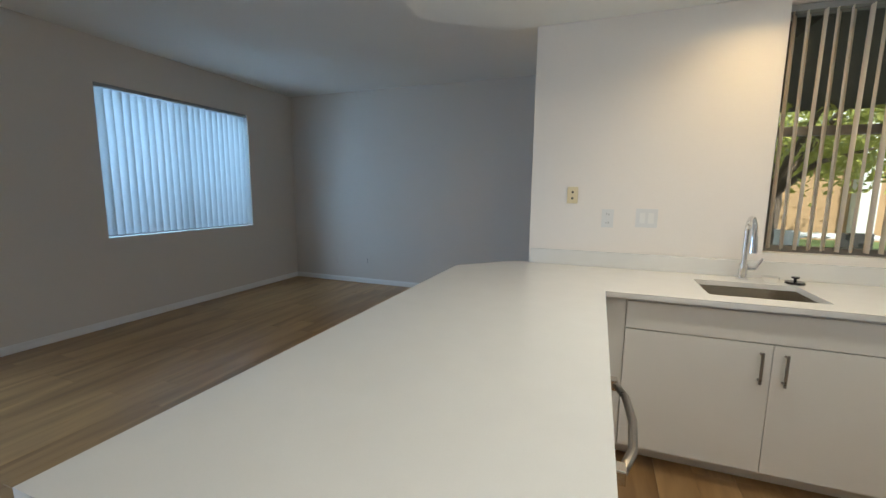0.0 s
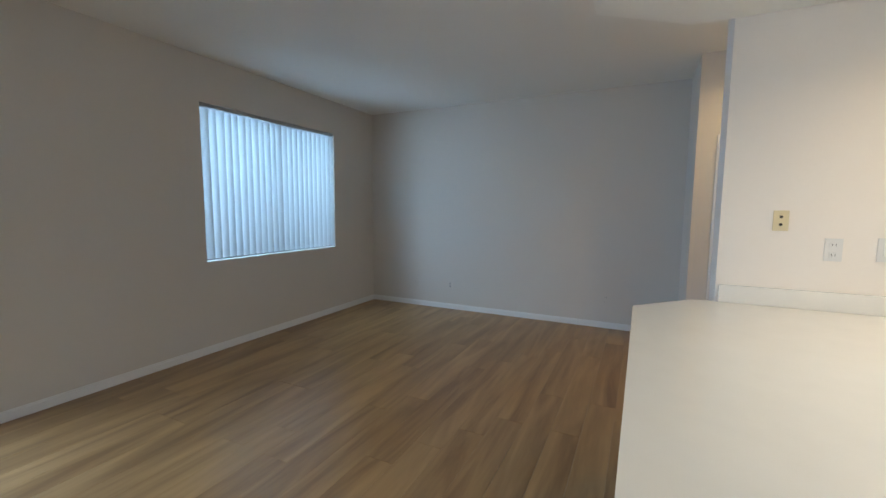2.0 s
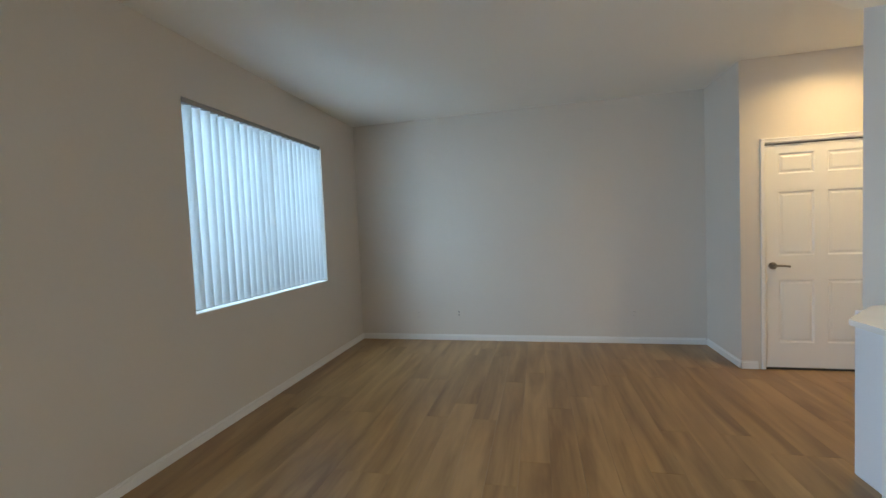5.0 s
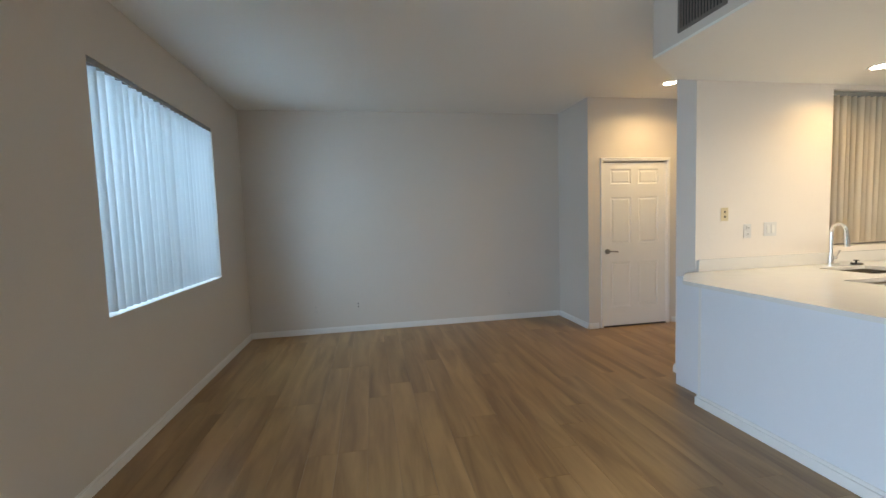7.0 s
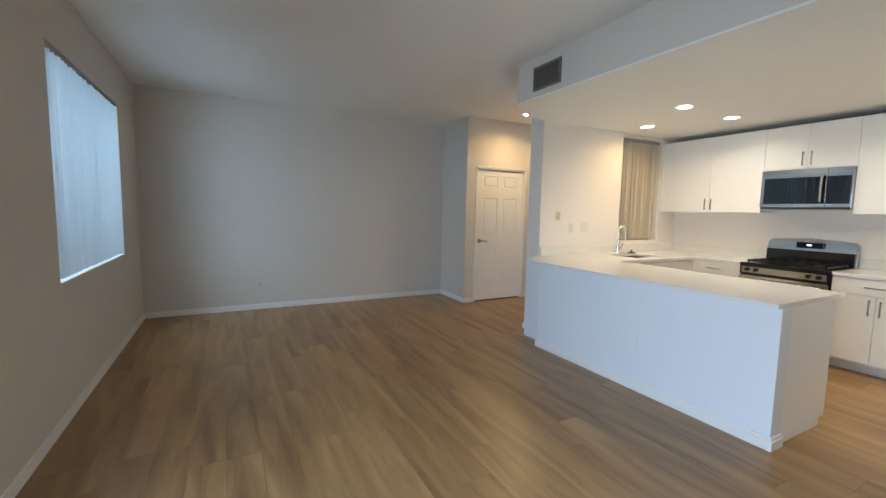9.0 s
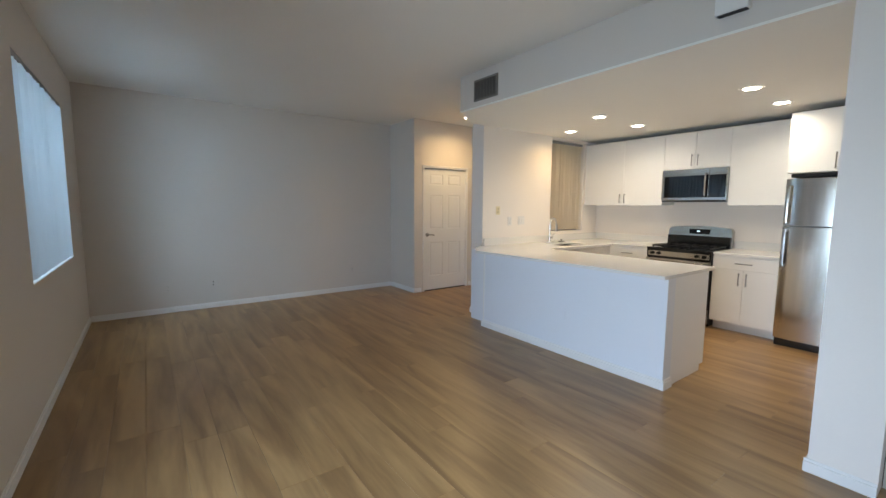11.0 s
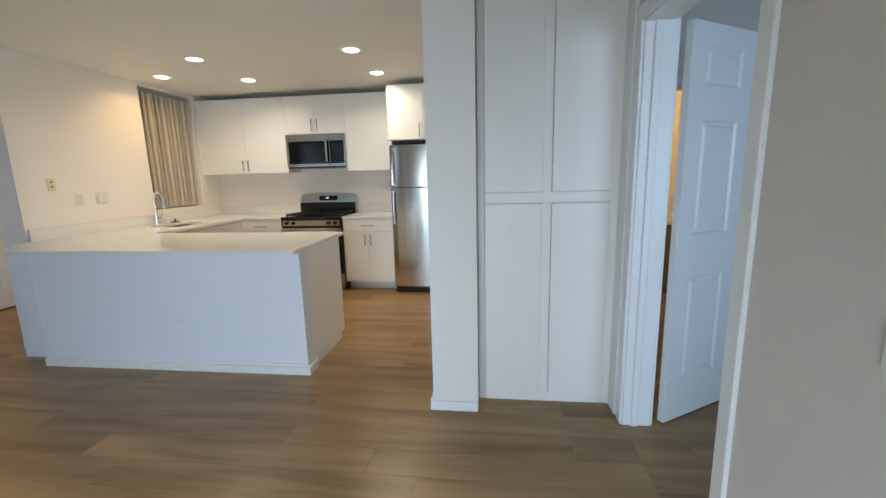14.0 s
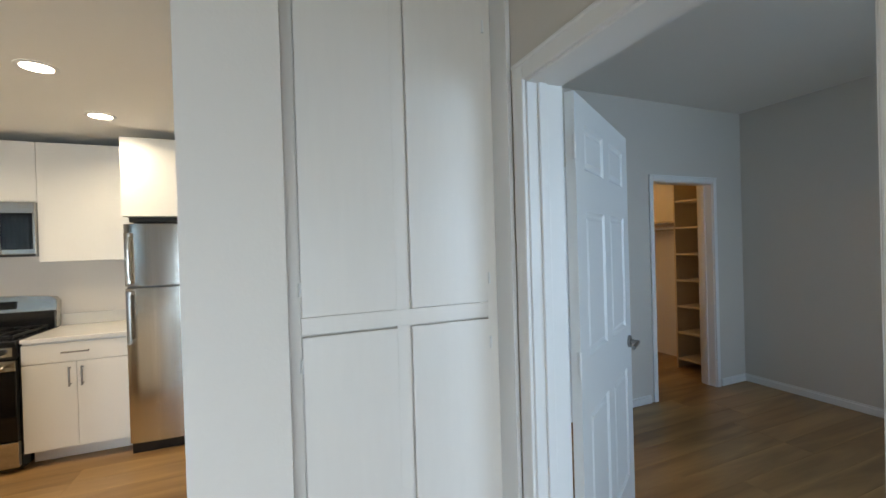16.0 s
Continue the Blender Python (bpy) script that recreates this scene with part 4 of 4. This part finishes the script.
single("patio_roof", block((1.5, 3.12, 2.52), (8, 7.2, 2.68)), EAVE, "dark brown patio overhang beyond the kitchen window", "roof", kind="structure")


def tree(x, y, h, spread, leaves, mat, seed, label):
    rnd = random.Random(seed)
    t = thing("tree", (x, y, -0.15), label, "tree", "garden trees")
    limbs = [tube([(0, 0, 0), (0.06, 0.03, h * 0.22), (0.0, 0.08, h * 0.45)], 0.13, 10)]
    ends = []
    for k in range(9):
        a, e = k * 2.4 + rnd.uniform(-0.4, 0.4), rnd.uniform(0.3, 1.1)
        r = spread * rnd.uniform(0.5, 1.0)
        end = Vector((r * math.cos(a), r * math.sin(a), h * 0.45 + r * e))
        mid = Vector((end.x * 0.45, end.y * 0.45, h * 0.42 + (end.z - h * 0.42) * 0.65))
        limbs.append(rod((0, 0.06, h * 0.36), mid, 0.06, 7, 0.04))
        limbs.append(rod(mid, end, 0.04, 6, 0.012))
        ends += [end, (mid + end) / 2]
    part("trunk", joined(*limbs), BARK, t, "", True)
    verts, faces = [], []
    for k in range(leaves):
        c = rnd.choice(ends) + Vector((rnd.gauss(0, 0.42), rnd.gauss(0, 0.42), rnd.gauss(0, 0.36))) * spread * 0.42
        u = Vector((rnd.uniform(-1, 1), rnd.uniform(-1, 1), rnd.uniform(-1, 1))).normalized()
        v = u.orthogonal().normalized()
        s = rnd.uniform(0.05, 0.10)
        i = len(verts)
        verts += [c - u * s, c + v * s * 0.45, c + u * s, c - v * s * 0.45]
        faces.append((i, i + 1, i + 2, i + 3))
    me = bpy.data.meshes.new("crown")
    me.from_pydata([tuple(p) for p in verts], [], faces)
    me.materials.append(mat)
    crown = new("crown", me)
    crown.parent = t
    return t


for n, (x, y, h, s, k, mat) in enumerate(((-7.4, 3.4, 4.6, 1.7, 3000, LEAF), (-8.2, 6.2, 4.2, 1.8, 3000, LEAF), (-8.0, 0.4, 5.2, 2.0, 3000, LEAF), (-7.6, -3.2, 5.0, 1.9, 2600, LEAF), (2.75, 8.2, 3.9, 1.9, 6000, LEAF_SUN_WASHED), (6.4, 10.8, 5.2, 2.4, 3600, LEAF_SUN_WASHED), (4.6, 13.5, 6.0, 2.6, 3600, LEAF_SUN_WASHED), (9.5, 12.0, 6.0, 2.8, 3200, LEAF_SUN_WASHED))):
    tree(x, y, h, s, k, mat, n, "leafy green garden tree" if mat is LEAF else "pale green tree beyond the patio, sun glare put into its leaf colour")

house = thing("neighbour_house", (7.0, 18.0, -0.14), "tan stucco house with white trim beyond the patio", "house")
part("wall", joined(block((-6, 0, 0), (8, 5, 3.0))), STUCCO, house)
rf = prism([(-6.6, 2.95), (8.6, 2.95), (5, 4.6), (-3, 4.6)], -0.5, 5.5)
for v in rf.verts:
    v.co = Vector((v.co.x, v.co.z, v.co.y))
bmesh.ops.recalc_face_normals(rf, faces=rf.faces[:])
part("roof", rf, WHITE_STUCCO, house, "pale roof")
for x in (-2.5, 1.2):
    part("pillar", block((x, -0.5, 0), (x + 0.5, 0.0, 2.95), 0.01), WHITE_STUCCO, house, "white pillar")

table = thing("patio_table", (4.3, 9.9, -0.10), "white-topped patio table with dark legs", "table")
part("tabletop", block((-0.9, -0.45, 0.71), (0.9, 0.45, 0.75), 0.008), WHITE_STUCCO, table)
for x in (-0.82, 0.78):
    for y in (-0.38, 0.34):
        part("leg", block((x, y, 0.0), (x + 0.05, y + 0.05, 0.71), 0.004), EAVE, table)


def patio_chair(m, mat, label):
    c = thing("patio_chair", m, label, "chair", "patio chairs")
    part("seat", block((-0.24, -0.24, 0.42), (0.24, 0.24, 0.46), 0.01), mat, c)
    part("backrest", block((-0.24, 0.22, 0.50), (0.24, 0.26, 0.88), 0.01), mat, c)
    for x in (-0.23, 0.19):
        part("leg", block((x, -0.23, 0.0), (x + 0.04, -0.19, 0.42), 0.003), mat, c)
        part("leg", block((x, 0.21, 0.0), (x + 0.04, 0.25, 0.88), 0.003), mat, c)
    return c


patio_chair(pose(3.35, 9.2, -0.10, 0, 0, 170), WHITE_STUCCO, "white garden chair at the patio table")
patio_chair(pose(4.2, 9.0, -0.10, 0, 0, 185), EAVE, "dark garden chair at the patio table")
patio_chair(pose(4.95, 9.05, -0.10, 0, 0, 175), EAVE, "dark garden chair at the patio table")

# ---- floors: planks, each its own piece ----
subfloor = single("floor", block((LW, SW - 0.14, -0.10), (2.45, BW + 0.2, -0.004)), SUBFLOOR, "oak-look vinyl plank floor", "floor", kind="structure")
PW, PL, GAP = 0.18, 1.50, 0.0004
rnd = random.Random(11)
spans = {}
placed = 0


def plank_mesh(w, l):
    key = (round(w, 3), round(l, 3))
    if key not in spans:
        spans[key] = mesh_of("plank", block((GAP, GAP, -0.004), (key[0] - GAP, key[1] - GAP, 0.003), 0.0006, 1), OAK)
    return spans[key]


x = LW
while x < 2.26:
    w = min(PW, 2.265 - x)
    y0, y1 = (SW if x < -0.75 else (-0.51 if x > -0.70 else SW)), (BW if x < -0.2 else 4.575)
    y = y0 - rnd.choice((0.2, 0.45, 0.7, 0.95, 1.2))
    while y < y1:
        a, b = max(y, y0), min(y + PL, y1)
        if b - a > 0.03:
            shared("plank", plank_mesh(w, b - a), subfloor, pose(x, a, 0))
        y += PL
    x += PW
bed_floor = single("floor_bedroom", block((LW, -5.52, -0.10), (2.36, SW - 0.14, -0.004)), SUBFLOOR, "oak-look plank floor of the bedroom", "floor", kind="structure")
x = LW
while x < 2.3:
    y = -5.38 - rnd.choice((0.2, 0.45, 0.7, 0.95))
    w = min(PW, 2.36 - x)
    while y < SW:
        a, b = max(y, -5.38), min(y + PL, SW)
        if b - a > 0.03:
            shared("plank", plank_mesh(w, b - a), bed_floor, pose(x, a, 0))
        y += PL
    x += PW
